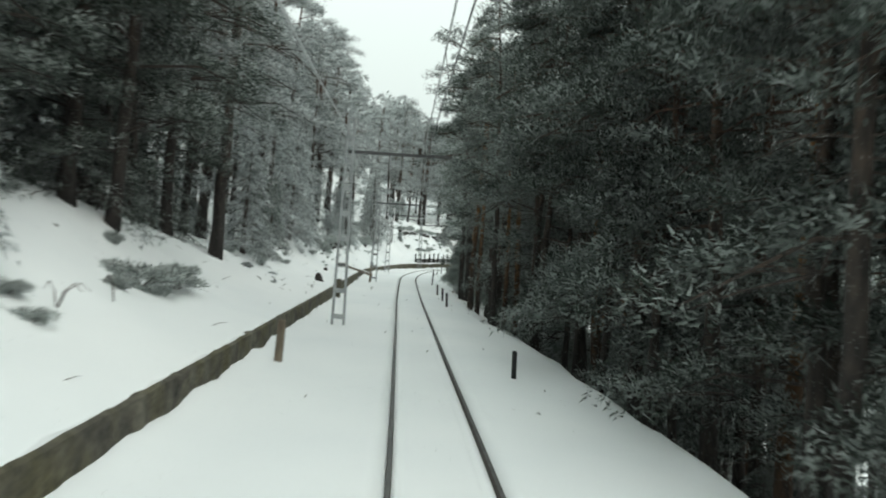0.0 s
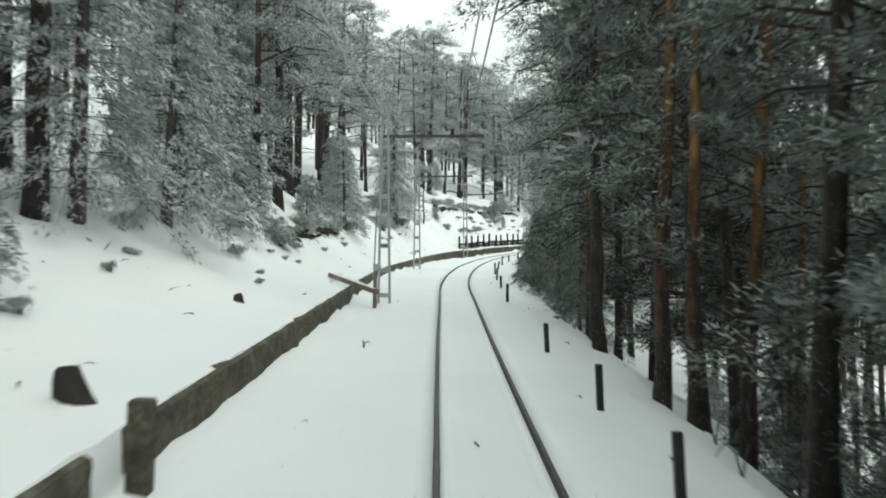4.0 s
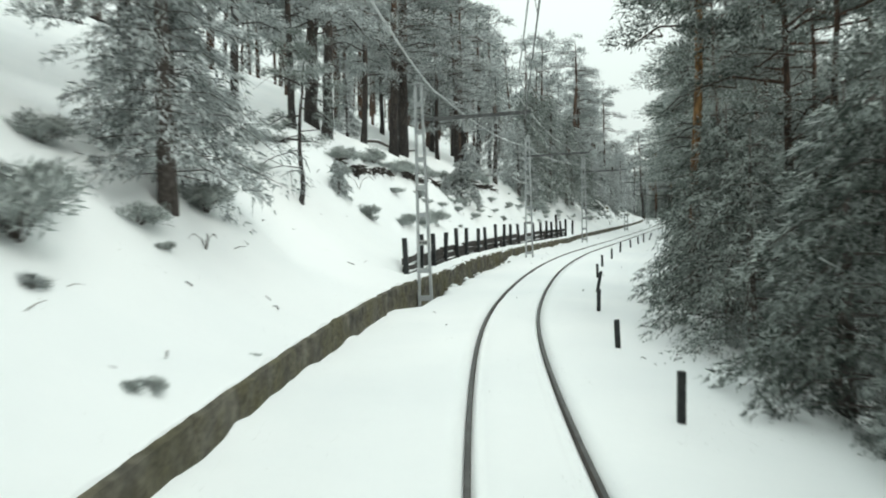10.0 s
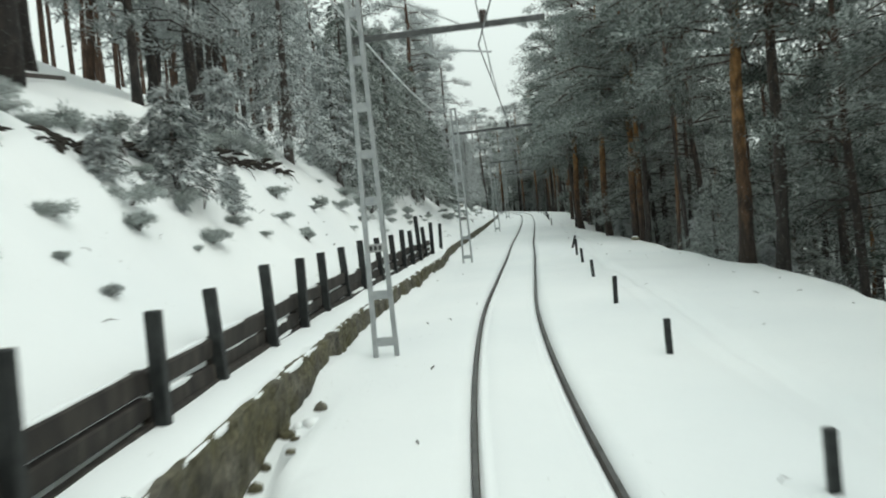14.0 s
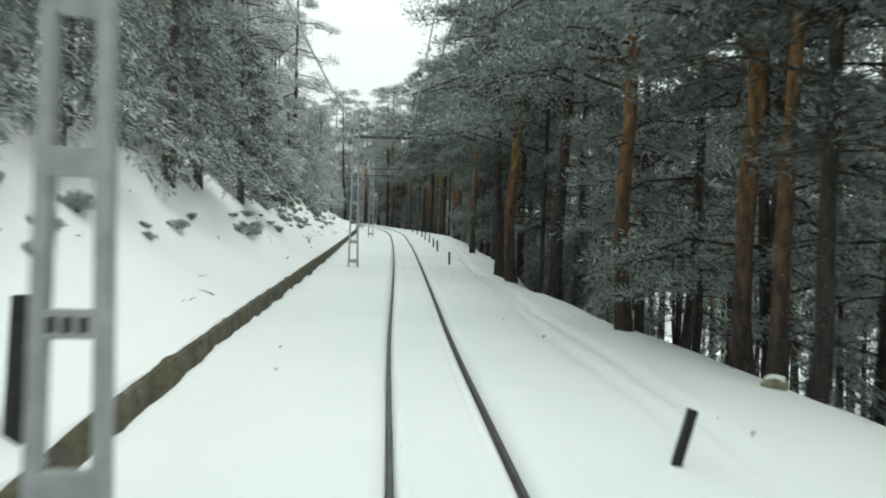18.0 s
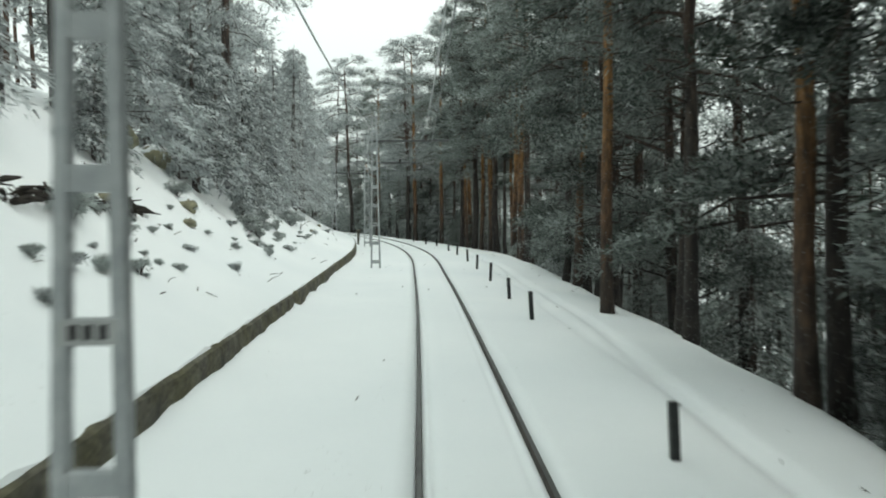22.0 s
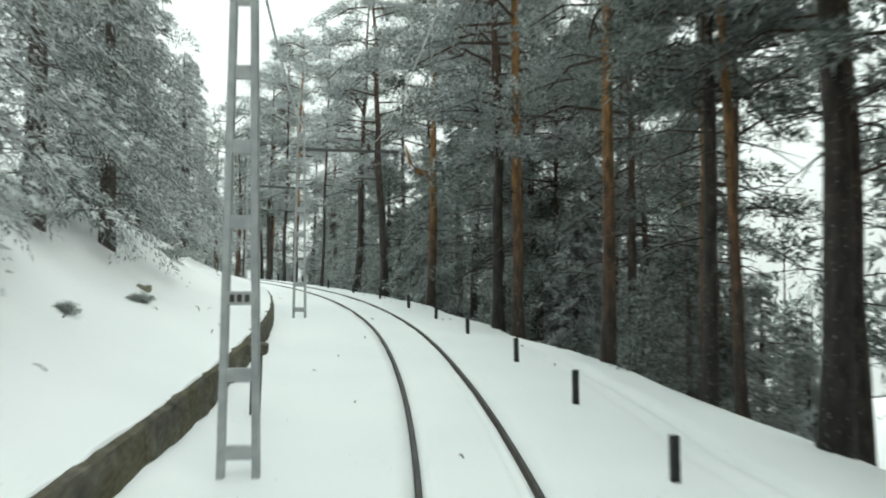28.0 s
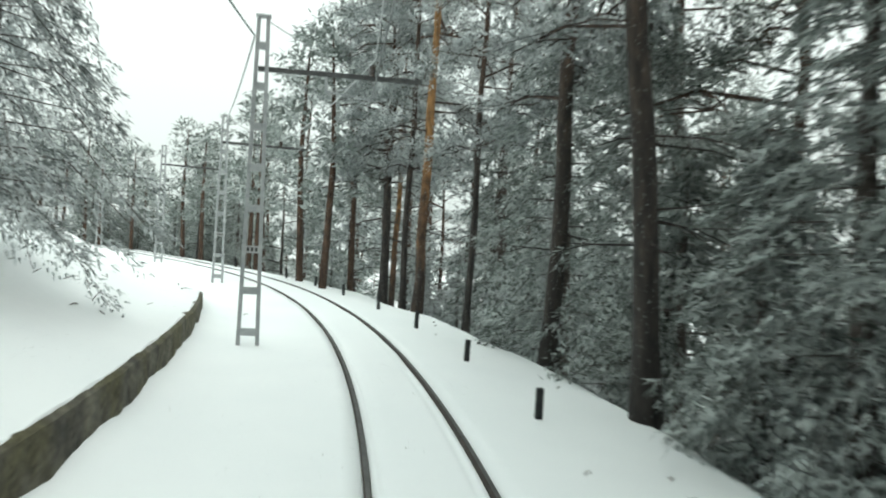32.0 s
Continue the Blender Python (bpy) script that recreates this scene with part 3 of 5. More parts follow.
# ---- marker posts along the downhill edge ----
def build_markers():
    rnd = random.Random(9)
    stations = [14.6, 32.2, 35.4, 40.1, 49.6, 55.2, 59.7, 63.6, 67.5, 72.3, 76.9, 81.6, 85.7, 90.4, 95.0, 100.0, 104.9, 110.2, 114.6, 118.1, 122.15, 147.8, 156.7, 160.5, 165.3, 170.1, 174.2, 178.7, 182.1, 186.4, 190.1, 193.9, 198.4, 202.1, 205.8, 210.0, 214.1, 218.1, 222.3, 226.3, 230.6, 234.4, 238.4, 242.4, 246.4]
    aside = [(0, 1.72), (15, 1.72), (32, 1.54), (42, 1.5), (50, 1.55), (56, 1.78), (64, 1.66), (72, 1.7), (86, 1.9), (95, 1.94), (100, 2.04), (125, 2.05), (147, 1.8), (170, 1.83), (180, 1.84), (190, 1.86), (194, 1.82), (200, 1.7), (214, 1.67), (222, 1.64), (250, 1.6)]
    for s in stations:
        tall = (0.53 if s < 180 else 0.42) + rnd.uniform(-0.08, 0.06)
        lean = rnd.uniform(-3, 3) if s not in (67.5, 85.7, 122.15) else (11 if s < 100 else 17)
        dd = along(s, aside)
        p = place(s, dd, ground_h(s, dd) - 0.15)
        bm = box((0.085, 0.085, tall + 0.15), (0, 0, (tall + 0.15) / 2), 0.01)
        ob = thing("marker_post", "short dark iron marker post standing in snow", "post", "edge markers")
        ob.matrix_basis = pose(*p, rnd.uniform(-3, 3), lean, heading(s))
        part("post", bm, MARKER, ob)


build_markers()


# ---- trees ----
def unit(q):
    return q / (np.linalg.norm(q, axis=-1, keepdims=True) + 1e-9)


def clump_axes(ahead, rnd, sway=0.25):
    """Axes of each clump: along its limb, across it, and up."""
    a = unit(np.asarray(ahead, float))
    up = unit(np.array([0, 0, 1.0]) + rnd.normal(size=a.shape) * sway)
    b = unit(np.cross(up, a))
    return np.stack([a, b, np.cross(a, b)], 1)


def oriented(p, q, tip, face):
    """Triangles whose winding agrees with the way they face."""
    flip = (np.einsum("ij,ij->i", np.cross(q - p, tip - p), face) < 0)[:, None]
    return np.stack([np.where(flip, q, p), np.where(flip, p, q), tip], 1).reshape(-1, 3)


def sprays(c, axes, r, rnd, per, ln, slim=0.24, droop=0.15, fwd=0.45):
    """Short needle sprays standing off the lumpy hull of each clump."""
    n = len(c)
    i = np.repeat(np.arange(n), per)
    k = n * per
    q = unit(rnd.normal(size=(k, 3)))
    q[:, 2] = np.where(q[:, 2] < -0.3, -q[:, 2], q[:, 2])
    az, ph = np.arctan2(q[:, 1], q[:, 0]), rnd.uniform(0, 6.28, (n, 3))[i]
    bump = 1 + 0.2 * np.sin(3 * az + ph[:, 0]) + 0.16 * np.sin(5 * az + ph[:, 1]) + 0.12 * np.sin(4 * q[:, 2] + ph[:, 2])
    rr = r[i] * (bump * rnd.uniform(0.12, 1.0, k) ** 0.5 * 1.08)[:, None]
    root = c[i] + np.einsum("ij,ijk->ik", q * rr, axes[i])
    out_n = unit(np.einsum("ij,ijk->ik", q / r[i], axes[i]))
    way = unit(out_n * 0.6 + axes[i, 0] * fwd + rnd.normal(size=(k, 3)) * 0.42 + np.array([0, 0, -droop]))
    l = ln * rnd.uniform(0.6, 1.4, k)[:, None]
    side = unit(np.cross(way, out_n + rnd.normal(size=(k, 3)) * 0.5)) * l * slim
    face = unit(out_n + rnd.normal(size=(k, 3)) * 0.3)
    return oriented(root - side, root + side, root + way * l, face), np.repeat(face, 3, 0)


def rimed_twigs(c, axes, r, rnd, per, ln, wide=0.011):
    """Thin twig ends furred white, poking out of the clumps."""
    i = np.repeat(np.arange(len(c)), per)
    k = len(i)
    q = unit(rnd.normal(size=(k, 3)) + np.array([0.6, 0, 0]))
    root = c[i] + np.einsum("ij,ijk->ik", q * r[i] * 0.75, axes[i])
    way = unit(np.einsum("ij,ijk->ik", q, axes[i]) + rnd.normal(size=(k, 3)) * 0.5)
    l = ln * rnd.uniform(0.6, 1.5, k)[:, None]
    side = unit(np.cross(way, rnd.normal(size=(k, 3)))) * wide
    face = unit(rnd.normal(size=(k, 3)) * 0.5 + np.array([0, 0, 1.0]))
    return oriented(root - side, root + side, root + way * l, face), np.repeat(face, 3, 0)


def crown_mesh(name, c, axes, r, rnd, needles, per, ln, slim=0.24, droop=0.15, twigs=3, fwd=0.45):
    c, r = np.asarray(c, float), np.asarray(r, float)
    pieces = [sprays(c, axes, r, rnd, per, ln, slim, droop, fwd)]
    if twigs:
        pieces.append(rimed_twigs(c, axes, r, rnd, twigs, 2.0 * ln))
    v = np.concatenate([p for p, _ in pieces])
    f = np.arange(len(v)).reshape(-1, 3)
    me = fast_mesh(name, v, f, needles, np.concatenate([n for _, n in pieces]))
    me.materials.append(RIMED)
    slots = np.concatenate([np.full(len(p) // 3, j, np.int32) for j, (p, _) in enumerate(pieces)])
    me.polygons.foreach_set("material_index", slots)
    return me


def fast_mesh(name, v, f, mat, face):
    me = bpy.data.meshes.new(name)
    me.vertices.add(len(v))
    me.vertices.foreach_set("co", np.asarray(v, np.float32).ravel())
    me.loops.add(f.size)
    me.loops.foreach_set("vertex_index", f.ravel().astype(np.int32))
    me.polygons.add(len(f))
    me.polygons.foreach_set("loop_start", np.arange(0, f.size, f.shape[1], dtype=np.int32))
    me.polygons.foreach_set("loop_total", np.full(len(f), f.shape[1], np.int32))
    me.materials.append(mat)
    me.update(calc_edges=True)
    me.polygons.foreach_set("use_smooth", np.ones(len(f), bool))
    me.normals_split_custom_set_from_vertices(np.asarray(face, np.float32))
    return me


def build_pine(seed, H, girth, bare, spread, tufts, size, bark, needles, label, lean=0.03, per=215):
    """A tall pine: trunk, limbs on its upper part, and a crown of flattened, rounded clumps."""
    rnd = np.random.default_rng(seed)
    tree = thing("pine_tree", label, "tree", "pine wood")
    k = 13
    off = np.cumsum(rnd.normal(size=(k, 2)) * lean * H / k * 1.2, 0)
    off -= off[0]
    pts = [(off[i, 0], off[i, 1], H * i / (k - 1) - 0.3) for i in range(k)]
    rad = [girth * (1.3 if i == 0 else 1.0) * (1 - 0.86 * (i / (k - 1)) ** 1.3) * rnd.uniform(0.95, 1.05) for i in range(k)]
    v, f = tube(pts, rad, 10)
    part_mesh("trunk", mesh_of("trunk", v, f, bark, True), tree, "scaly pine trunk")
    at = lambda z: np.array([np.interp(z, [p[2] for p in pts], [p[j] for p in pts]) for j in range(3)])
    pieces, cs, ahead, rs = [], [], [], []
    limbs = int((9 + H * 1.15) * tufts / 360)
    for i in range(limbs):
        u = bare + (1 - bare) * ((i + rnd.uniform(0, 1)) / limbs)
        z = H * u * 0.97
        full = math.sin(math.pi * min(0.82, 0.3 + 0.52 * (u - bare) / (1 - bare))) ** 0.7
        ln = spread * full * rnd.uniform(0.5, 1.2) + 0.3
        w = rnd.uniform(0, 2 * math.pi)
        rise = rnd.uniform(-0.25, 0.3) + 0.45 * max(0.0, (u - bare) / (1 - bare) - 0.6)
        a = at(z)
        dirv = np.array([math.cos(w), math.sin(w), rise])
        b = a + dirv * ln * 0.55 + np.array([0, 0, 0.06 * ln])
        c = a + dirv * ln + np.array([0, 0, -0.12 * ln])
        r = 0.015 + 0.013 * ln
        pieces.append(tube([a, b, c], [r, r * 0.7, r * 0.3], 4))
        m = max(2, int(1.2 + 1.3 * ln))
        t = np.clip(1.05 - np.arange(m) * 0.62 / m - rnd.uniform(0, 0.12, m), 0.3, 1.05)[:, None]
        base = np.where(t < 0.55, a + (b - a) * (t / 0.55), b + (c - b) * ((t - 0.55) / 0.45))
        across = np.array([-math.sin(w), math.cos(w), 0]) * rnd.normal(size=(m, 1)) * 0.2 * ln
        cs.append(base + across * (t > 0.4) + rnd.normal(size=(m, 3)) * 0.08)
        ahead.append(np.tile([math.cos(w), math.sin(w), 0.25 * rise - 0.1], (m, 1)) + rnd.normal(size=(m, 3)) * 0.2)
        grow = size * (1.15 + 0.32 * ln) * rnd.uniform(0.75, 1.3, (m, 1))
        rs.append(grow * np.array([1.2, 1.05, 0.72]))
        for q in cs[-1] if per > 100 else ():
            e = base[0] * 0.5 + a * 0.5
            pieces.append(tube([e, e * 0.5 + q * 0.5 + np.array([0, 0, 0.05]), q], [r * 0.5, r * 0.35, 0.006], 3))
    m = 9
    cs.append(at(H * 0.95) + rnd.normal(size=(m, 3)) * np.array([0.55, 0.55, 0.4]))
    ahead.append(rnd.normal(size=(m, 3)) * np.array([1, 1, 0.2]))
    rs.append(size * rnd.uniform(1.1, 1.7, (m, 1)) * np.array([1.1, 1.0, 0.75]))
    # dead snags below the crown
    for i in range(int(8 + 9 * bare)):
        z = H * rnd.uniform(0.12, max(bare, 0.16) + 0.1)
        w, ln = rnd.uniform(0, 6.28), rnd.uniform(0.4, 1.6)
        a = at(z)
        d = np.array([math.cos(w), math.sin(w), rnd.uniform(-0.3, 0.2)])
        e = a + d * ln + np.array([0, 0, -0.15 * ln])
        pieces.append(tube([a, a + d * ln * 0.5, e], [0.022, 0.014, 0.005], 3))
        pieces.append(tube([a + d * ln * 0.5, e + rnd.normal(size=3) * 0.25 * ln], [0.01, 0.004], 3))
    v, f = joined(pieces)
    tagged(part_mesh("limbwork", mesh_of("limbwork", v, f, BARK_BROWN), tree), kind="stuff")
    me = crown_mesh("crown", np.concatenate(cs), clump_axes(np.concatenate(ahead), rnd), np.concatenate(rs), rnd, needles, per, size * 0.46 * (215 / per) ** 0.34, 0.16)
    tagged(part_mesh("crown", me, tree, "rime-dusted needles in rounded clumps"), kind="stuff")
    return tree


def build_fir(seed, H, spread, size, needles, label, skirt=0.08, per=62, sprig=0.55, droop=0.42):
    """A young conifer with drooping, feathered tiers down to the snow."""
    rnd = np.random.default_rng(seed)
    tree = thing("young_conifer", label, "tree", "young conifers")
    v, f = tube([(0, 0, -0.2), (0.03, 0.02, H * 0.5), (0, 0, H)], [0.02 * H + 0.02, 0.012 * H + 0.01, 0.006], 7)
    part_mesh("trunk", mesh_of("trunk", v, f, TWIG, True), tree)
    pieces, cs, ahead, rs = [], [], [], []
    tiers = int(5 + H * 2.0)
    for i in range(tiers):
        u = skirt + (1 - skirt) * i / tiers
        for w in np.arange(5) * 1.257 + rnd.uniform(0, 6.28) + rnd.normal(size=5) * 0.2:
            ln = spread * (1 - u) ** 0.8 * rnd.uniform(0.6, 1.2) + 0.1
            d = np.array([math.cos(w), math.sin(w), 0])
            a = np.array([0, 0, u * H])
            c = a + d * ln + np.array([0, 0, -droop * ln * rnd.uniform(0.6, 1.3) + 0.04])
            b = a + d * ln * 0.5 + np.array([0, 0, 0.04 - 0.1 * droop * ln])
            pieces.append(tube([a, b, c], [0.014, 0.01, 0.004], 3))
            m = 1 if ln < 0.35 else 2 if ln < 1.1 else 3
            for t in np.linspace(0.95, 0.45, m):
                q = a + (b - a) * t * 2 if t < 0.5 else b + (c - b) * (t * 2 - 1)
                cs.append(q + rnd.normal(size=3) * 0.05)
                ahead.append((c - b) * (1 if t > 0.5 else 0.3) + d * 0.2 * ln + np.array([0, 0, -0.12 * ln]))
                g = rnd.uniform(0.8, 1.25)
                rs.append((g * (0.1 + 0.3 * ln / m + 0.06 * ln), g * (0.1 + 0.15 * ln), g * (0.07 + 0.05 * ln)))
    v, f = joined(pieces)
    tagged(part_mesh("limbwork", mesh_of("limbwork", v, f, TWIG), tree), kind="stuff")
    me = crown_mesh("crown", cs, clump_axes(ahead, rnd, 0.12), rs, rnd, needles, per, size * 0.66 * sprig / 0.55, 0.15, 0.5, 1, 0.8)
    tagged(part_mesh("crown", me, tree, "drooping frost-covered sprays"), kind="stuff")
    return tree


def build_bush(seed, R, H, tufts, needles, label):
    """A low shrub: a rounded mound of twiggy clumps lying on the snow."""
    rnd = np.random.default_rng(seed)
    bush = thing("shrub", label, "shrub", "bank shrubs")
    pieces, cs, ahead, rs = [], [], [], []
    for i in range(max(5, tufts // 13)):
        w, u = rnd.uniform(0, 6.28), rnd.uniform(0.1, 0.85)
        tip = np.array([math.cos(w) * R * u, math.sin(w) * R * u, H * (0.14 + 0.62 * rnd.uniform(0.2, 1) * (1.0 - u * u))])
        pieces.append(tube([(0, 0, -0.1), tuple(tip * 0.5 + np.array([0, 0, 0.08 * R])), tuple(tip * 1.15)], [0.018, 0.012, 0.005], 4))
        cs.append(tip)
        ahead.append(np.array([math.cos(w), math.sin(w), 0.4]))
        rs.append(R * rnd.uniform(0.24, 0.38) * np.array([1.05, 1.0, 0.85]))
    v, f = joined(pieces)
    tagged(part_mesh("stemwork", mesh_of("stemwork", v, f, TWIG), bush), kind="stuff")
    me = crown_mesh("foliage", cs, clump_axes(ahead, rnd), rs, rnd, needles, 230, 0.105 * R + 0.012, 0.15, -0.05, 5, 0.25)
    tagged(part_mesh("foliage", me, bush, "dense grey-green sprays clogged with rime"), kind="stuff")
    return bush


def stand(proto, s, d, k, turn, lean=(0, 0), sink=0.05, wide=None):
    p = place(s, d, ground_h(s, d) - sink)
    w = k if wide is None else wide
    m = Matrix.LocRotScale(p, Euler((radians(lean[0]), radians(lean[1]), radians(turn))), (w, w, k))
    if proto.name not in placed:
        placed.add(proto.name)
        proto.matrix_basis = m
        return proto
    proto.scale = (1, 1, 1)
    return copy_thing_scaled(proto, m)


def copy_thing_scaled(proto, m):
    keep = proto.matrix_basis.copy()
    proto.matrix_basis = Matrix()
    ob = copy_thing(proto, m)
    proto.matrix_basis = keep
    return ob


def bent_pine():
    """An orange pine whose thick limb turns over the slope."""
    tree = build_pine(171, 14.5, 0.19, 0.52, 2.0, 330, 0.28, BARK_ORANGE, NEEDLE, "orange-barked pine with one thick crooked limb", 0.02)
    v, f = tube([(0.0, 0.02, 4.7), (-0.06, 0.0, 5.15), (-0.3, -0.05, 5.42), (-0.65, -0.1, 5.48), (-1.0, -0.1, 5.8), (-1.2, -0.1, 6.5)], [0.15, 0.15, 0.125, 0.11, 0.08, 0.03], 9)
    part_mesh("crooked_limb", mesh_of("crooked_limb", v, f, BARK_ORANGE, True), tree)
    tree.matrix_basis = pose(*place(209.9, 3.75, ground_h(209.9, 3.75) - 0.05), 0, 1, heading(209.9))


placed = set()
T_NEAR = 360
ORANGE = [build_pine(10 + i, H, g, bare, sp, T_NEAR, 0.28, BARK_ORANGE, NEEDLE, "tall pine with orange bark and frosted crown")
          for i, (H, g, bare, sp) in enumerate([(15.5, 0.17, 0.4, 2.1), (14.5, 0.13, 0.36, 1.9)])]
BROWN = [build_pine(20 + i, H, g, bare, sp, T_NEAR, 0.28, BARK_BROWN, NEEDLE_SHADE if i else NEEDLE, "tall pine with dark brown bark and frosted crown")
         for i, (H, g, bare, sp) in enumerate([(16, 0.18, 0.36, 2.1), (15, 0.13, 0.3, 2.0)])]
EDGERS = [build_pine(30 + i, H, g, bare, sp, T_NEAR, 0.28, BARK_BROWN, nd, "pine at the wood's edge with low frosted branches")
          for i, (H, g, bare, sp, nd) in enumerate([(13.5, 0.13, 0.16, 2.3, NEEDLE), (14.5, 0.15, 0.22, 2.2, NEEDLE), (12.5, 0.12, 0.12, 2.1, NEEDLE)])]
BANKERS = [build_pine(50 + i, H, g, bare, sp, T_NEAR, 0.28, BARK_BROWN, NEEDLE_WHITE, "pine on the bank with a rime-whitened crown")
           for i, (H, g, bare, sp) in enumerate([(15, 0.2, 0.2, 2.4), (16, 0.22, 0.28, 2.4), (13, 0.15, 0.14, 2.2)])]
FIRS = [build_fir(90 + i, H, sp, 0.2, NEEDLE_WHITE, "young conifer drooping under heavy rime") for i, (H, sp) in enumerate([(2.2, 0.8), (4.8, 1.4), (8.5, 2.2)])]
NEAR_FIR = build_fir(99, 8.5, 2.1, 0.2, NEEDLE_WHITE, "tall conifer hung with heavy drooping rime", 0.1, 90, 0.42, 0.6)
GREY_FIRS = [build_fir(95 + i, H, sp, 0.21, NEEDLE, "young grey-green conifer dusted with rime") for i, (H, sp) in enumerate([(4.8, 1.4), (8.5, 2.2)])]
YOUNG = [build_fir(130 + i, H, sp, 0.19, NEEDLE, "bushy young pine at the foot of the wood", 0.03, 80, 0.4) for i, (H, sp) in enumerate([(1.8, 1.2), (3.6, 1.7)])]
YOUNG_DARK = build_fir(133, 3.6, 1.7, 0.19, NEEDLE_SHADE, "bushy young pine with little frost and shade-darkened needles", 0.03, 120, 0.34)
BACK = [build_pine(70 + i, H, g, bare, sp, 250, 0.36, bk, nd, "slender pine standing back in the wood", 0.03, 48)
        for i, (H, g, bare, sp, bk, nd) in enumerate([(15, 0.13, 0.3, 2.0, BARK_BROWN, NEEDLE), (14, 0.11, 0.4, 1.9, BARK_ORANGE, NEEDLE), (13.5, 0.12, 0.15, 2.1, BARK_BROWN, NEEDLE_SHADE), (10, 0.1, 0.04, 2.2, BARK_BROWN, NEEDLE)])]
FROSTED = [build_pine(67 + i, H, g, bare, sp, T_NEAR, 0.28, bk, NEEDLE_WHITE, "tall pine with its crown greyed by thick rime")
           for i, (H, g, bare, sp, bk) in enumerate([(15.5, 0.17, 0.34, 2.2, BARK_BROWN), (14.5, 0.13, 0.28, 2.0, BARK_BROWN)])]
FROSTED_ORANGE = [build_pine(150 + i, H, g, bare, sp, T_NEAR, 0.28, BARK_ORANGE, NEEDLE_WHITE, "tall orange-barked pine with its crown greyed by rime")
                  for i, (H, g, bare, sp) in enumerate([(15.5, 0.17, 0.3, 2.2)])]
SPREADING = [build_pine(140 + i, H, 0.18, bare, 3.1, 520, 0.32, BARK_ORANGE, NEEDLE, "orange-barked pine with a broad frosted crown over the track")
             for i, (H, bare) in enumerate([(15, 0.36), (14, 0.42)])]
DARK_EDGE = [build_pine(64 + i, H, g, bare, sp, T_NEAR + 60, 0.29, BARK_BROWN, NEEDLE_SHADE, "dense low-branched pine, lightly frosted, needles darkened for shade", 0.03, 270)
             for i, (H, g, bare, sp) in enumerate([(14, 0.16, 0.1, 2.3), (15, 0.18, 0.17, 2.4)])]
SHADED = [build_pine(60 + i, H, g, bare, sp, T_NEAR, 0.28, bk, NEEDLE_SHADE, "tall straight pine with needles coloured for the dark of the wood")
          for i, (H, g, bare, sp, bk) in enumerate([(15.5, 0.17, 0.42, 1.8, BARK_ORANGE), (15.5, 0.13, 0.36, 1.7, BARK_BROWN)])]
BACK_WHITE = [build_pine(80 + i, H, g, bare, sp, 250, 0.36, BARK_BROWN, NEEDLE_WHITE, "rime-whitened pine standing back from the track", 0.03, 48)
              for i, (H, g, bare, sp) in enumerate([(14, 0.16, 0.2, 2.3), (15, 0.18, 0.3, 2.2)])]
NARROW = [build_pine(160 + i, H, g, bare, 1.15, T_NEAR, 0.25, bk, NEEDLE, "slender pine with a narrow frosted crown")
          for i, (H, g, bare, bk) in enumerate([(14.5, 0.17, 0.29, BARK_BROWN), (13.5, 0.13, 0.25, BARK_ORANGE)])]
BANK_PINE = build_pine(165, 4.3, 0.075, 0.36, 0.75, 300, 0.17, BARK_BROWN, NEEDLE, "small crooked pine leaning on the open bank", 0.07)
BUSHES = [build_bush(110 + i, R, H, n, NEEDLE_SHRUB, "low shrub clogged with rime on the snowy bank") for i, (R, H, n) in enumerate([(1.0, 0.8, 190), (1.0, 0.9, 200), (1.0, 0.6, 150)])]

TUFTS = [build_bush(120 + i, 0.28, 0.26, 48, NEEDLE_SHRUB if i else NEEDLE_WHITE, "small frosted heather tuft poking from the snow") for i in range(2)]

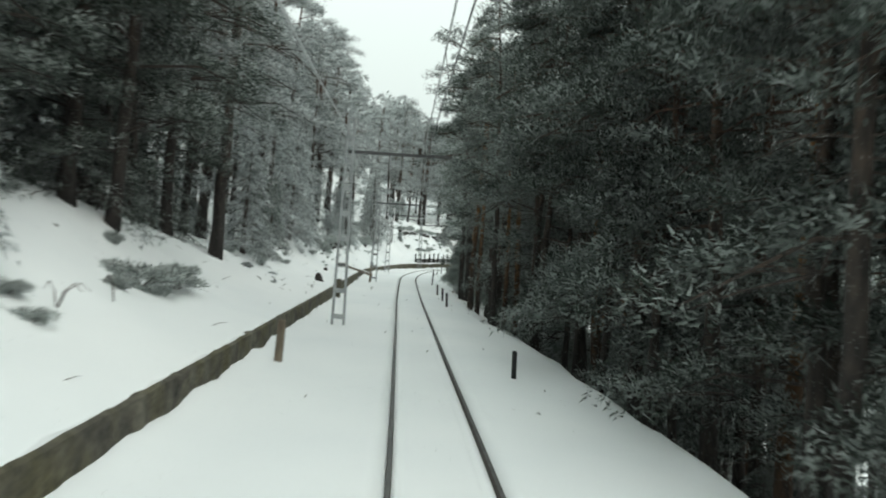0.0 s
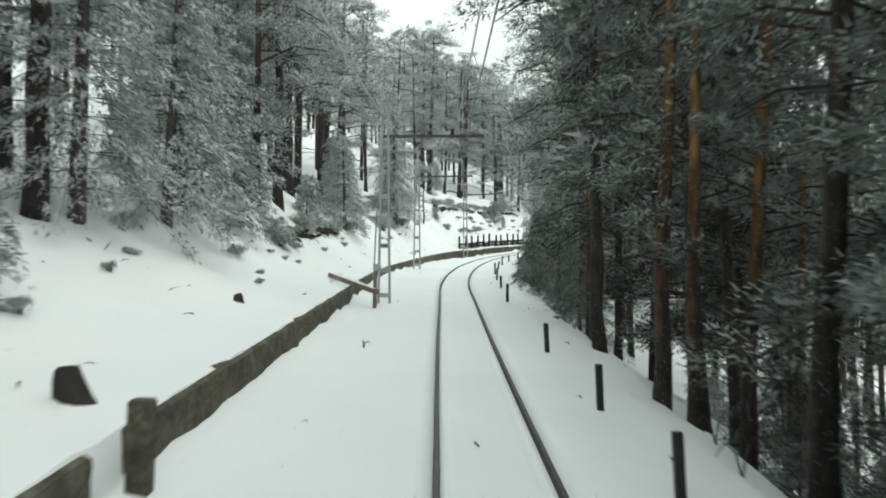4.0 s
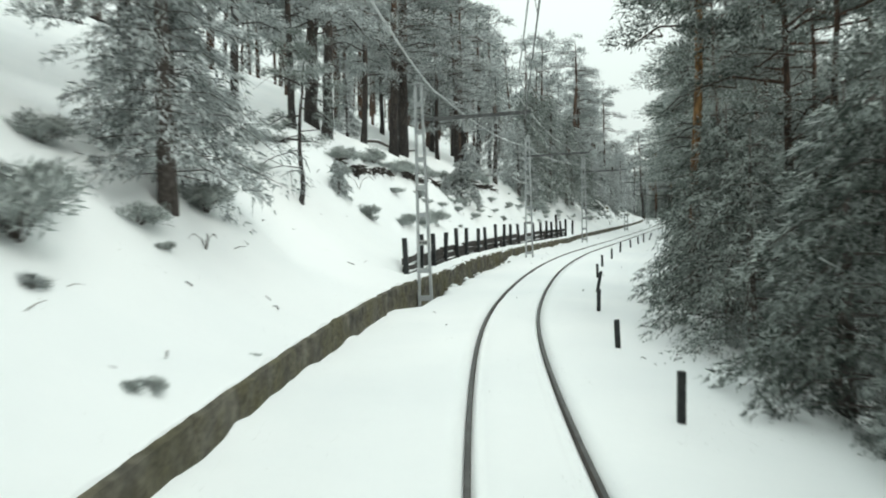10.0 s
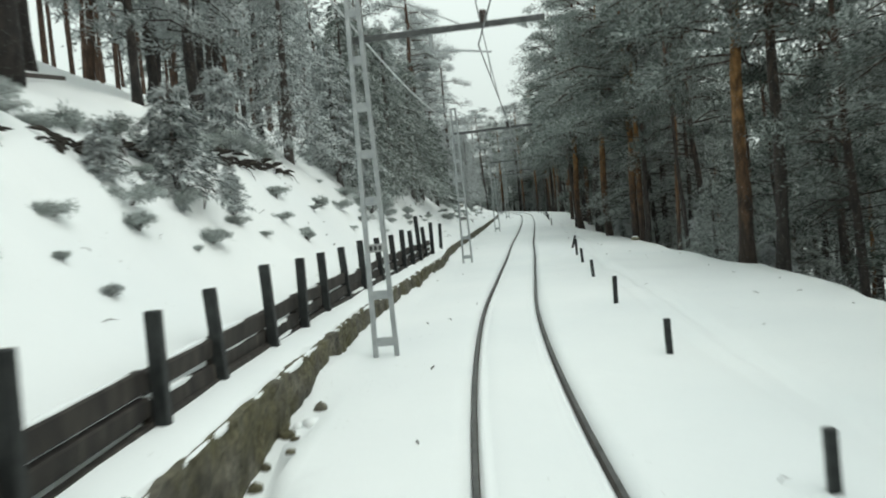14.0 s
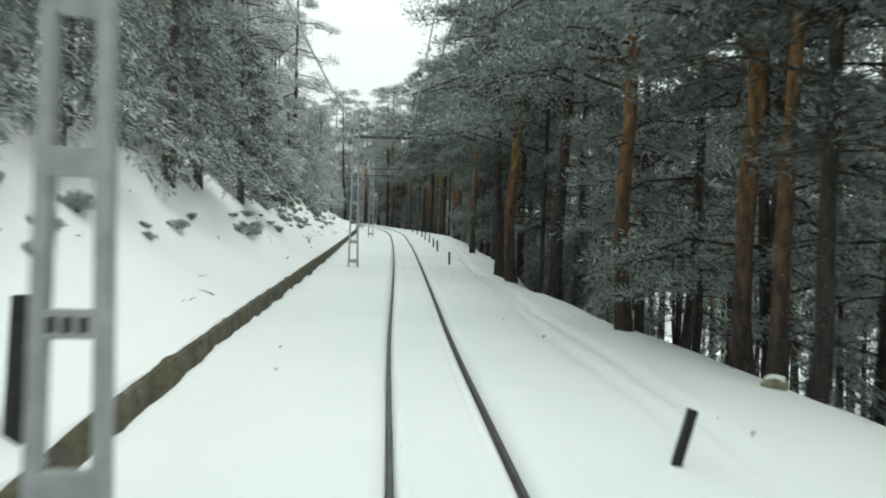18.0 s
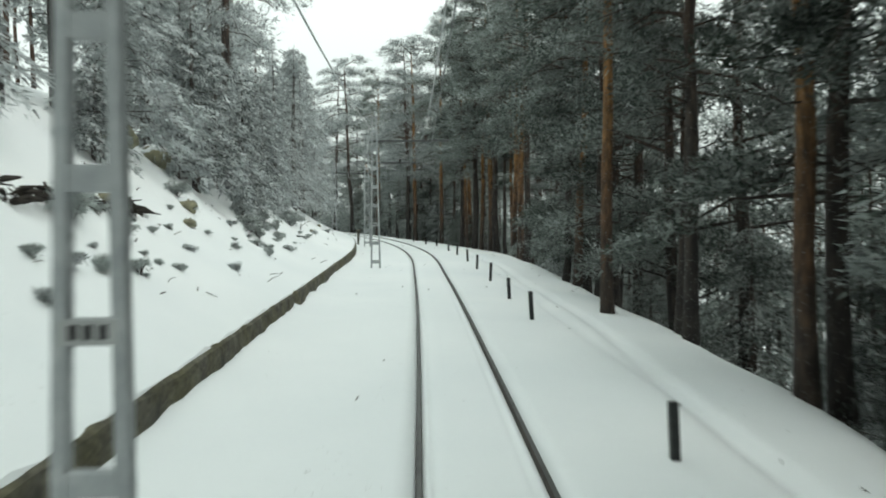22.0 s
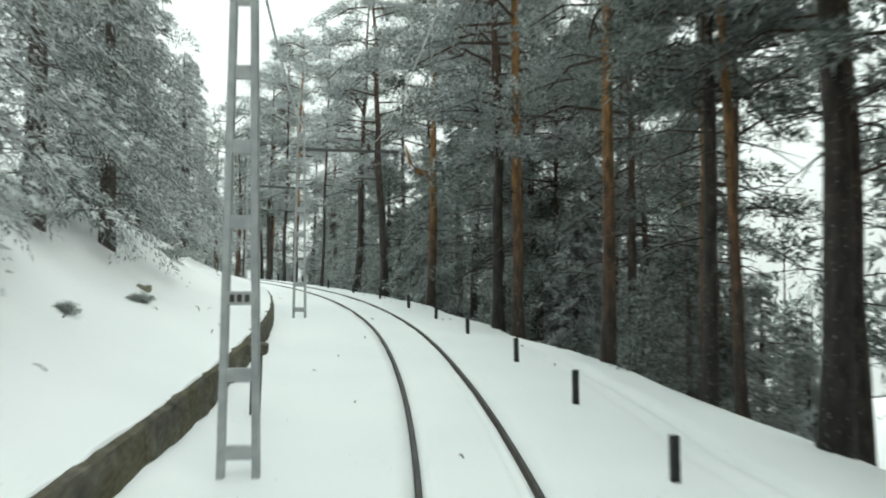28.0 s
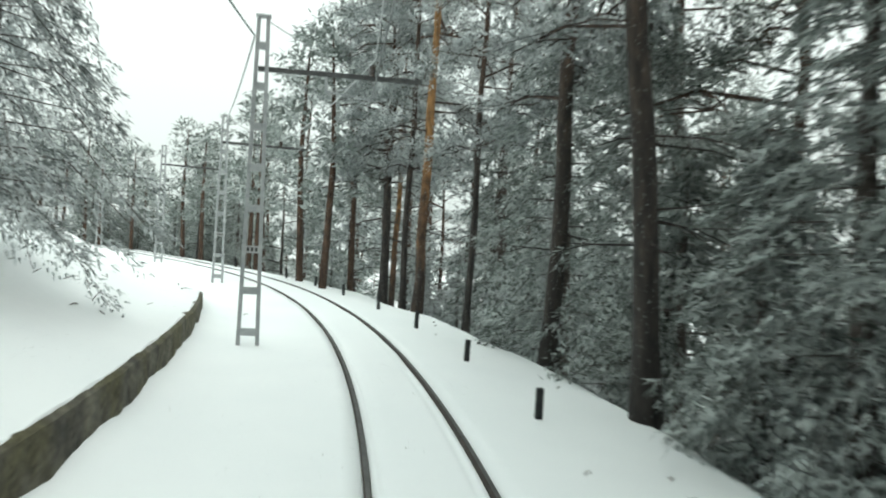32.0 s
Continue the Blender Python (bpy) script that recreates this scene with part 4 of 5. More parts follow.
# trees in known places: s, d, trunk radius, bark (o orange, b brown, e low-branched)
KEY_RIGHT = [
    (28.5, 4.6, 0.19, "b"), (32.0, 4.4, 0.11, "b"), (31.6, 3.9, 0.1, "b"), (34.5, 3.9, 0.155, "o"), (37.9, 3.0, 0.13, "b"), (37.2, 3.3, 0.11, "o"), (42.0, 2.9, 0.11, "b"), (37.5, 4.2, 0.13, "b"),
    (48.9, 4.0, 0.15, "o"), (50.8, 5.2, 0.13, "b"), (82.5, 4.0, 0.13, "o"), (113.3, 6.7, 0.21, "o"), (111.0, 7.0, 0.16, "b"), (128.3, 5.6, 0.2, "o"), (139.5, 4.6, 0.2, "b"),
    (132.0, 4.6, 0.17, "o"), (127.3, 5.7, 0.15, "o"), (126.2, 5.7, 0.14, "b"), (123.5, 6.6, 0.09, "o"), (122.0, 6.7, 0.09, "b"), (145.6, 3.6, 0.19, "b"), (142.8, 3.7, 0.19, "o"), (142.4, 4.6, 0.08, "b"),
    (151.3, 4.8, 0.16, "o"), (152.6, 7.0, 0.15, "o"), (158.8, 3.9, 0.15, "o"), (156.8, 4.9, 0.1, "b"), (155.6, 4.7, 0.14, "b"), (168.7, 4.9, 0.13, "b"), (166.3, 4.8, 0.14, "o"), (164.6, 5.1, 0.12, "b"),
    (186.0, 5.4, 0.2, "b"), (180.6, 5.4, 0.19, "o"), (178.8, 5.3, 0.17, "b"), (182.5, 5.5, 0.17, "o"), (188.4, 4.6, 0.18, "b"), (195.2, 4.1, 0.15, "o"), (191.8, 4.6, 0.13, "b"), (191.2, 4.9, 0.1, "o"),
    (187.4, 4.8, 0.13, "o"), (187.0, 5.3, 0.19, "o"), (184.8, 5.6, 0.11, "b"), (184.1, 5.8, 0.1, "o"), (192.8, 5.0, 0.11, "o"), (199.5, 3.4, 0.17, "o"), (201.4, 3.4, 0.16, "b"), (204.3, 4.5, 0.12, "b"),
    (214.8, 3.4, 0.2, "b"), (219.5, 3.7, 0.19, "b"), (223.8, 3.3, 0.1, "b"), (227.8, 3.2, 0.17, "o"), (229.8, 3.4, 0.12, "b"), (231.8, 3.4, 0.12, "b"), (233.3, 3.9, 0.18, "b")]
KEY_LEFT = [
    (17.7, -7.0, 0.28), (17.0, -7.7, 0.22), (26.0, -6.6, 0.15), (31.5, -8.5, 0.2), (23.4, -8.6, 0.15), (53.3, -7.1, 0.15), (54.2, -9.0, 0.2), (56.1, -7.0, 0.16), (61.2, -7.9, 0.24), (72.8, -8.5, 0.3), (76.5, -10.5, 0.22),
    (87.5, -9.5, 0.18), (90.0, -8.6, 0.18), (94.0, -9.6, 0.25), (98.6, -9.2, 0.1), (102.0, -9.0, 0.2), (104.0, -9.3, 0.26), (106.0, -10.2, 0.16), (108.0, -8.8, 0.16), (151.0, -8.4, 0.24), (154.8, -8.3, 0.15), (156.0, -8.7, 0.19), (158.8, -8.6, 0.16), (170.0, -7.6, 0.18)]
KEY_FIRS = [(63.4, -5.7, 5.2), (118.2, -6.4, 5.5), (120.6, -6.2, 4.0), (124.4, -6.5, 6.0), (103.6, -5.9, 1.2), (105.4, -5.6, 0.9), (101.2, -6.0, 1.0), (87.2, -5.9, 1.1), (58.5, -6.4, 2.0), (47.5, -6.5, 2.6), (34.7, -6.3, 3.7), (43.5, -6.8, 6.4), (40.8, -7.6, 7.5), (46.8, -7.6, 8.0), (50.6, -7.9, 8.2), (55.0, -8.2, 8.0), (33.8, -6.9, 4.2), (52.1, -7.2, 2.4), (77.1, -5.9, 8.5), (65.7, -6.5, 4.6), (78.6, -6.6, 6.0), (135.4, -6.3, 8.5), (129.5, -6.6, 9.0), (138.0, -6.2, 7.0), (142.6, -5.9, 6.2), (147.2, -8.6, 8.0), (149.6, -8.0, 7.0), (152.8, -7.9, 5.0),
            (132.0, -7.5, 9.0), (126.0, -7.2, 8.5), (122.0, -7.0, 8.0), (159.6, -7.6, 6.0), (165.4, -5.9, 1.2), (164.2, -7.0, 5.5), (166.4, -7.0, 5.0), (167.8, -6.4, 4.5), (169.4, -6.8, 4.2), (170.8, -6.3, 3.8), (172.2, -6.8, 4.5), (173.4, -6.3, 4.0), (174.6, -7.0, 5.2), (163.0, -8.0, 6.0), (165.2, -8.6, 7.0), (168.0, -8.4, 6.5), (171.4, -8.3, 6.5), (162.3, -7.0, 2.4), (181.5, -6.2, 7.8), (175.8, -6.5, 6.8), (184.8, -5.9, 9.0), (188.5, -6.4, 9.5), (195.6, -6.1, 8.0), (193.0, -6.6, 9.0),
            (198.5, -6.8, 8.5), (210.8, -5.7, 7.8), (215.5, -5.4, 8.8), (207.0, -7.2, 8.6), (218.5, -6.4, 7.0), (213.0, -7.6, 9.0)]
KEY_BUSHES = [(60.8, -5.7, 0.6), (72.5, -5.6, 0.75), (115.0, -5.0, 0.3), (117.6, -5.3, 0.4), (119.2, -5.7, 0.5), (120.8, -5.2, 0.3), (122.4, -5.6, 0.45), (124.0, -5.9, 0.5), (126.2, -5.3, 0.3), (128.0, -5.6, 0.4), (140.3, -5.3, 0.3), (143.9, -5.1, 0.25), (99.0, -5.6, 0.3), (100.5, -5.2, 0.35), (103.0, -5.7, 0.4), (104.5, -5.2, 0.3), (106.0, -5.8, 0.4), (107.5, -5.3, 0.3), (109.0, -5.9, 0.35), (110.5, -5.4, 0.25), (112.0, -5.6, 0.35), (98.0, -5.0, 0.15), (101.8, -4.9, 0.16), (105.2, -4.9, 0.18), (108.2, -5.0, 0.2), (114.0, -5.5, 0.4), (116.5, -5.9, 0.45), (113.0, -4.9, 0.18), (164.9, -5.7, 0.45), (168.7, -5.9, 0.4), (168.3, -5.3, 0.25), (173.9, -5.8, 0.45), (163.1, -5.2, 0.2), (164.0, -4.9, 0.2), (165.8, -5.0, 0.22), (168.7, -4.8, 0.14), (177.8, -5.8, 0.4), (154.4, -5.0, 0.16), (155.2, -4.9, 0.18), (153.0, -4.8, 0.12), (154.8, -5.9, 0.3), (159.4, -5.5, 0.14), (160.9, -5.2, 0.14), (71.0, -3.5, 0.2), (73.2, -3.1, 0.1), (75.6, -5.3, 0.2), (87.9, -5.1, 0.36), (138.7, -4.9, 0.4), (138.3, -5.3, 0.2), (33.0, -7.1, 0.45), (32.9, -6.4, 0.3), (49.7, -5.5, 0.6), (50.9, -5.3, 0.3), (91.3, -4.9, 0.5), (93.2, -4.8, 0.5), (95.1, -4.8, 0.6), (96.6, -5.6, 0.36), (93.0, -5.8, 0.36), (101.1, -5.6, 0.5), (102.7, -5.0, 0.36), (73.0, -6.0, 0.75), (75.3, -8.4, 0.5), (80.0, -8.2, 0.85), (87.9, -5.2, 0.5), (67.6, -5.8, 0.3),
              (78.4, -5.8, 0.7), (75.8, -5.8, 0.5), (50.3, -5.6, 0.6), (55.9, -5.9, 0.8), (72.2, -6.8, 0.8), (50.1, -6.9, 0.4), (88.3, -6.4, 0.5), (63.3, -6.7, 0.35), (64.3, -5.7, 0.7), (75.8, -7.4, 0.6), (32.7, -7.0, 0.5), (32.8, -6.3, 0.35),
              (45.3, -5.6, 0.45), (51.0, -5.9, 0.5), (9.9, -5.1, 0.35), (15.3, -5.5, 0.8), (16.4, -5.2, 0.6), (10.4, -5.6, 0.3), (90.4, -4.8, 0.35), (85.1, -7.7, 0.5), (83.3, -6.8, 0.35), (137.8, -4.8, 0.45), (132.2, -5.2, 0.3), (146.2, -5.6, 0.55),
              (152.9, -5.8, 0.6), (145.6, -5.9, 0.4), (148.9, -5.5, 0.35), (160.1, -6.4, 0.4), (160.0, -5.0, 0.2), (164.4, -5.5, 0.4), (166.5, -5.4, 0.35), (171.6, -5.6, 0.45), (167.3, -5.2, 0.3), (181.4, -4.7, 0.2), (189.8, -5.0, 0.2), (192.4, -4.7, 0.22), (200.7, -5.6, 0.45)]
# a torn lip of earth and roots runs along the top of the bank
LIP = [(s, -6.9 - 0.2 * math.sin(s * 0.7), 0.5 + 0.15 * math.sin(s * 2.1)) for s in np.arange(90.0, 112, 0.95)] + [(s, -6.0 - 0.3 * math.sin(s), 0.42) for s in np.arange(50, 62, 1.2)]

rnd = random.Random(77)
spots = []
for s, d, r, bark in KEY_RIGHT:
    spots.append((s, d))
    pick = {"o": ORANGE, "b": BROWN, "e": EDGERS}[bark]
    pr = pick[0] if r > 0.145 else pick[1]
    if s > 196:
        pr = FROSTED_ORANGE[0] if bark == "o" else FROSTED[0 if r > 0.145 else 1]
    if bark == "o" and r > 0.165 and 105 < s < 150:
        pr = SPREADING[int(s) % 2]
    if s < 26 and d > 4.3:
        pr = SHADED[0 if r > 0.145 else 1]
    if 8 < s < 42 and d < 4.6:
        pr = NARROW[0 if r > 0.145 else 1]
    g = 0.17 if r > 0.145 else 0.13
    stand(pr, s, d, rnd.uniform(0.9, 1.1), rnd.uniform(0, 360), (rnd.uniform(-2, 2), rnd.uniform(-2, 2)), wide=min(1.3, max(0.72, r / g)))
bent_pine()
stand(BANK_PINE, 83.9, -5.83, 1.0, 40, (0, 3))
spots += [(209.9, 3.75), (83.9, -5.83)]
for s, d, r in KEY_LEFT:
    spots.append((s, d))
    # the first bank's shade comes from the darkened needles of DARK_EDGE
    pr = DARK_EDGE[0] if s < 22 else BANKERS[1] if s < 40 else BANKERS[1] if r > 0.18 else BANKERS[rnd.choice((0, 2))]
    stand(pr, s, d, rnd.uniform(0.85, 1.05), rnd.uniform(0, 360), (rnd.uniform(-2, 2), rnd.uniform(-2, 2)), wide=min(1.3, max(0.75, r / 0.19)))
for pr, s, d, k in [(EDGERS[0], 129.6, 6.7, 0.95), (DARK_EDGE[1], 151.6, 5.5, 0.95), (EDGERS[1], 149.4, 7.8, 1.0), (SHADED[0], 194.2, 6.0, 1.0), (SHADED[1], 196.4, 7.7, 1.0), (YOUNG_DARK, 193.8, 5.2, 0.8), (YOUNG_DARK, 195.4, 6.5, 0.9), (DARK_EDGE[1], 205.2, 6.0, 0.95), (EDGERS[1], 207.4, 5.8, 1.0), (DARK_EDGE[0], 203.4, 7.2, 0.95), (GREY_FIRS[1], 212.4, 4.7, 1.15),
                    (GREY_FIRS[0], 213.6, 4.3, 0.9), (GREY_FIRS[1], 211.4, 5.6, 1.2), (GREY_FIRS[0], 216.3, 4.7, 1.1), (GREY_FIRS[1], 217.7, 4.7, 1.0), (GREY_FIRS[1], 221.0, 4.6, 1.15), (BROWN[1], 215.4, 5.9, 1.0)]:
    spots.append((s, d))
    stand(pr, s, d, k, rnd.uniform(0, 360))
for s, d, h in KEY_FIRS:
    spots.append((s, d))
    pr, base = (FIRS[0], 2.2) if h < 3.2 else ((FIRS[1], 4.8) if h < 6.5 else (FIRS[2], 8.5))
    # below 36 m the greyer needles stand in for shade on the bank
    if h >= 3.2 and (s < 36 or 119 < s < 146):
        pr = GREY_FIRS[0 if h < 6.5 else 1]
    if h > 6.5 and d > -6.7 and s > 150:
        pr = NEAR_FIR
    k = h / base
    stand(pr, s, d, k, rnd.uniform(0, 360), (rnd.uniform(-2, 2), rnd.uniform(-2, 2)), wide=k * (0.75 if s < 40 else 1.0))
for s, d, r in KEY_BUSHES + LIP:
    stand(rnd.choice(BUSHES), s, d, r * rnd.uniform(0.85, 1.1), rnd.uniform(0, 360), wide=r * 1.1)

for s, d, k in [(84.5, 4.7, 1.3), (87.0, 5.2, 1.2), (89.5, 5.6, 1.35), (92.2, 6.0, 1.2), (80.0, 4.3, 1.3), (77.5, 4.1, 1.1), (95.0, 6.8, 1.3), (73.0, 4.2, 1.2), (69.5, 3.9, 1.0), (55.5, 4.0, 1.0), (58.0, 3.8, 1.1), (60.5, 3.8, 1.0), (63.0, 4.0, 1.1), (66.0, 4.2, 1.2), (52.6, 4.3, 0.9), (115.5, 7.4, 1.0), (118.5, 7.0, 0.9), (147.6, 6.4, 0.9), (149.6, 6.0, 0.8), (151.8, 6.2, 0.9)]:
    spots.append((s, d))
    stand(YOUNG_DARK if s < 90 or s > 140 else YOUNG[1], s, d, k, rnd.uniform(0, 360))

for s, d in [(205.5, 5.6), (207.6, 6.5), (210.0, 5.6), (199.0, 6.3), (201.6, 6.9), (203.6, 5.9), (159.0, 7.2), (161.6, 6.5), (163.2, 7.4), (166.2, 6.9), (148.0, 6.2), (150.6, 7.0), (131.0, 7.3), (134.0, 6.7), (136.6, 6.4), (128.4, 8.0), (125.0, 8.2), (20.0, 5.6), (24.0, 5.3), (14.0, 5.3), (17.0, 4.9), (10.5, 5.4), (7.5, 5.0),
             (12.5, -8.2), (15.0, -9.0), (19.5, -8.1), (21.5, -9.2), (24.6, -7.8), (28.2, -8.3), (9.8, -9.0), (7.6, -8.0), (36.5, -8.4), (40.0, -8.0), (43.6, 6.6), (45.6, 7.2), (47.8, 7.8), (46.4, 5.4), (49.2, 6.0), (168.4, 6.6), (170.6, 7.4), (173.0, 6.8), (175.6, 7.3)]:
    spots.append((s, d))
    stand(rnd.choice(BANKERS if d < 0 and s > 26 else EDGERS[:2] if 120 < s < 157 or s > 190 else DARK_EDGE), s, d, rnd.uniform(0.9, 1.1), rnd.uniform(0, 360), (rnd.uniform(-2, 2), rnd.uniform(-2, 2)))


# a clearing in the wood, open to the sky, on the outer side of the last bend
GLADE_NEAR = [(192.5, 4.9), (200.4, 10.1), (207.7, 16.8), (214, 24.2)]
GLADE_FAR = [(192.5, 8.2), (196, 11.2), (200, 15), (207, 24), (214, 38)]


def free(s, d, gap):
    if 192.5 < s < 214 and along(s, GLADE_NEAR) < d < along(s, GLADE_FAR):
        return False
    return all((s - a) ** 2 + (d - b) ** 2 > gap * gap for a, b in spots)


def scatter(kinds, count, s_lo, s_hi, d_of, gap, k_lo, k_hi, lean=2.0):
    for _ in range(count):
        s = rnd.uniform(s_lo, s_hi)
        d = d_of(s)
        if free(s, d, gap):
            spots.append((s, d))
            stand(rnd.choice(kinds), s, d, rnd.uniform(k_lo, k_hi), rnd.uniform(0, 360), (rnd.uniform(-lean, lean), rnd.uniform(-lean, lean)))


edge = lambda s, a, b: along(s, EDGE) + rnd.uniform(a, b)
scatter(NARROW, 12, 8, 46, lambda s: edge(s, 0.8, 1.6), 1.8, 0.8, 1.0, 3.0)
scatter(SHADED, 24, 6, 26, lambda s: edge(s, 1.5, 3.2), 1.4, 0.8, 1.0, 3.0)
scatter(EDGERS + YOUNG[1:], 34, 50, 92, lambda s: edge(s, 0.9, 3.0), 1.5, 0.75, 1.05, 2.5)
scatter(EDGERS + BROWN, 20, 92, 112, lambda s: edge(s, 0.8, 3.0), 1.7, 0.8, 1.0, 2.5)
scatter(BROWN + ORANGE, 18, 112, 240, lambda s: edge(s, 1.6, 4.0), 2.1, 0.85, 1.1, 2.5)
scatter(YOUNG, 24, 55, 95, lambda s: edge(s, 0.5, 2.5), 1.1, 0.7, 1.3)
scatter(YOUNG + FIRS[:1], 110, 112, 200, lambda s: edge(s, 1.3, 7), 1.1, 0.7, 1.3)
scatter(DARK_EDGE + EDGERS[:1], 30, 4, 36, lambda s: edge(s, 2.6, 6.5), 1.4, 0.75, 1.0)
scatter(FROSTED + BROWN[:1], 16, 178, 202, lambda s: edge(s, 1.4, 5.0), 1.5, 0.9, 1.1)
scatter(DARK_EDGE, 14, 104, 134, lambda s: edge(s, 1.4, 4.5), 1.5, 0.8, 1.0)
scatter(SHADED[1:], 22, 6, 30, lambda s: edge(s, 0.5, 2.0), 0.9, 0.8, 1.0, 3.0)
scatter([YOUNG_DARK], 60, 4, 50, lambda s: edge(s, 2.8, 9), 0.9, 0.5, 0.95)
scatter(GREY_FIRS + FIRS[1:2], 56, 176, 236, lambda s: edge(s, 2.2, 10), 1.5, 0.7, 1.15)
scatter(BACK, 70, 180, 212, lambda s: edge(s, 2.4, 10), 1.5, 0.8, 1.05)
scatter([YOUNG_DARK] + YOUNG[1:], 46, 112, 200, lambda s: edge(s, 1.2, 5), 1.0, 0.45, 0.9)
scatter(YOUNG[:1], 24, 5, 50, lambda s: edge(s, 1.5, 6), 1.1, 0.6, 1.0)
scatter(BACK[:1], 20, 24, 50, lambda s: edge(s, 1.2, 4.0), 1.3, 0.8, 1.0, 3.0)
scatter(BACK[1:3], 76, 0, 50, lambda s: edge(s, 1.8, 9.0), 1.15, 0.8, 1.05, 3.0)
scatter(BACK, 36, 50, 112, lambda s: edge(s, 2.4, 9.0), 1.7, 0.8, 1.05, 3.0)
scatter(BACK_WHITE, 40, 203, 252, lambda s: edge(s, 1.8, 10.5), 1.9, 0.85, 1.15, 2.5)
scatter(BACK, 138, 112, 188, lambda s: edge(s, 2.6, 11.5), 1.7, 0.85, 1.15, 2.5)
scatter(BANKERS, 16, 0, 205, lambda s: -rnd.uniform(7.6, 9.5), 2.3, 0.8, 1.0)
scatter(BACK[2:3], 16, -6, 24, lambda s: -rnd.uniform(8.0, 13.0), 1.7, 0.8, 1.05)
scatter(BACK_WHITE, 16, 22, 48, lambda s: -rnd.uniform(8.2, 13.5), 2.0, 0.8, 1.1)
scatter(BANKERS, 16, 62, 112, lambda s: -rnd.uniform(7.8, 10.5), 2.0, 0.8, 1.0)
scatter(BACK_WHITE, 60, 44, 208, lambda s: -rnd.uniform(8.4, 13.5), 2.2, 0.8, 1.1)
scatter(FIRS[:2], 30, 198, 240, lambda s: edge(s, 1.3, 6), 1.1, 0.7, 1.3)
scatter(FIRS[:2], 36, 2, 215, lambda s: -rnd.uniform(6.6, 10.5), 1.4, 0.6, 1.1)
scatter(FIRS[2:], 16, 112, 212, lambda s: -rnd.uniform(6.4, 9.0), 1.6, 0.7, 1.05)
scatter(BUSHES, 40, 0, 215, lambda s: -rnd.uniform(4.8, 8.5), 0.8, 0.2, 0.45)
scatter(TUFTS, 40, 90, 190, lambda s: -rnd.uniform(4.4, 6.3), 0.35, 0.5, 1.1)
scatter(TUFTS, 34, 148, 176, lambda s: -rnd.uniform(4.5, 6.0), 0.3, 0.5, 1.2)
scatter(TUFTS, 30, 20, 85, lambda s: -rnd.uniform(4.6, 6.8), 0.35, 0.5, 1.1)


# denser places: dark crowns over the outer side of the bends and above the first bank
for kinds, count, a, b, lo, hi, gap in [(DARK_EDGE + BROWN, 18, 133, 145, 4.6, 9.0, 1.3), (DARK_EDGE + BROWN, 14, 183, 191.5, 6.2, 10.0, 1.3), (EDGERS[:2] + DARK_EDGE[:1], 7, 56, 68, 5.0, 8.0, 1.6), (FROSTED, 12, 206, 228, 5.4, 9.5, 2.0), (GREY_FIRS[:1] + YOUNG[1:], 44, 177, 193, 5.4, 12.0, 1.0), ([YOUNG_DARK] + YOUNG[1:], 16, 200, 214, 4.6, 8.0, 1.0)]:
    scatter(kinds, count, a, b, lambda s: rnd.uniform(lo, hi), gap, 0.85, 1.05)
scatter(DARK_EDGE[1:], 26, 2, 27, lambda s: -rnd.uniform(7.4, 12.5), 1.5, 0.8, 1.05)
scatter([YOUNG_DARK], 34, 4, 29, lambda s: -rnd.uniform(8.0, 11.5), 1.0, 0.9, 1.7)


scatter(GREY_FIRS + BACK[3:], 60, 247, 292, lambda s: edge(s, 0.4, 7), 1.3, 0.8, 1.15)
for s, d, k in [(194.6, 7.2, 0.55), (196.6, 9.4, 0.62), (195.4, 8.8, 0.5), (198.8, 11.2, 0.6), (193.6, 6.2, 0.4)]:
    stand(GREY_FIRS[1], s, d, k, rnd.uniform(0, 360))


# ---- the wood beyond, too deep to tell its trees apart ----
def far_wood(name, label, spots_far, needles, seed, tall=1.0, m=24, size=1.0, per=34):
    rn = np.random.default_rng(seed)
    tv, tf, cv, av, rv = [], [], [], [], []
    for s, d in spots_far:
        p = np.array(place(s, d, ground_h(s, d)))
        H = rn.uniform(11, 16) * tall
        base = rn.uniform(0.2, 0.5)
        v, f = tube([tuple(p + (0, 0, -0.3)), tuple(p + (rn.normal() * 0.2, rn.normal() * 0.2, H * 0.5)), tuple(p + (0, 0, H * 0.95))], [0.16, 0.11, 0.03], 5)
        n = len(tv)
        tv += v
        tf += [tuple(i + n for i in q) for q in f]
        u = (np.arange(m) + rn.uniform(0, 1, m)) / m
        rad = 1.5 * np.sin(np.pi * np.clip(0.25 + 0.66 * u, 0, 0.93)) * rn.uniform(0.25, 1.15, m)
        w = rn.uniform(0, 6.28, m)
        cv.append(p + np.stack([np.cos(w) * rad, np.sin(w) * rad, H * (base + (1 - base) * u)], 1))
        av.append(np.stack([np.cos(w), np.sin(w), rn.uniform(-0.4, 0.1, m)], 1))
        rv.append(rn.uniform(0.6, 1.05, (m, 1)) * np.array([1.0, 0.9, 0.55]) * size)
    c = np.concatenate(cv)
    me = crown_mesh("crowns", c, clump_axes(np.concatenate(av), rn), np.concatenate(rv), rn, needles, per, 0.42 * size, 0.22, 0.2, 0)
    wood = tagged(new(name), label, "wood", kind="stuff")
    tagged(part_mesh("trunks", mesh_of("trunks", tv, tf, BARK_BROWN, True), wood), kind="stuff")
    tagged(part_mesh("crowns", me, wood), kind="stuff")


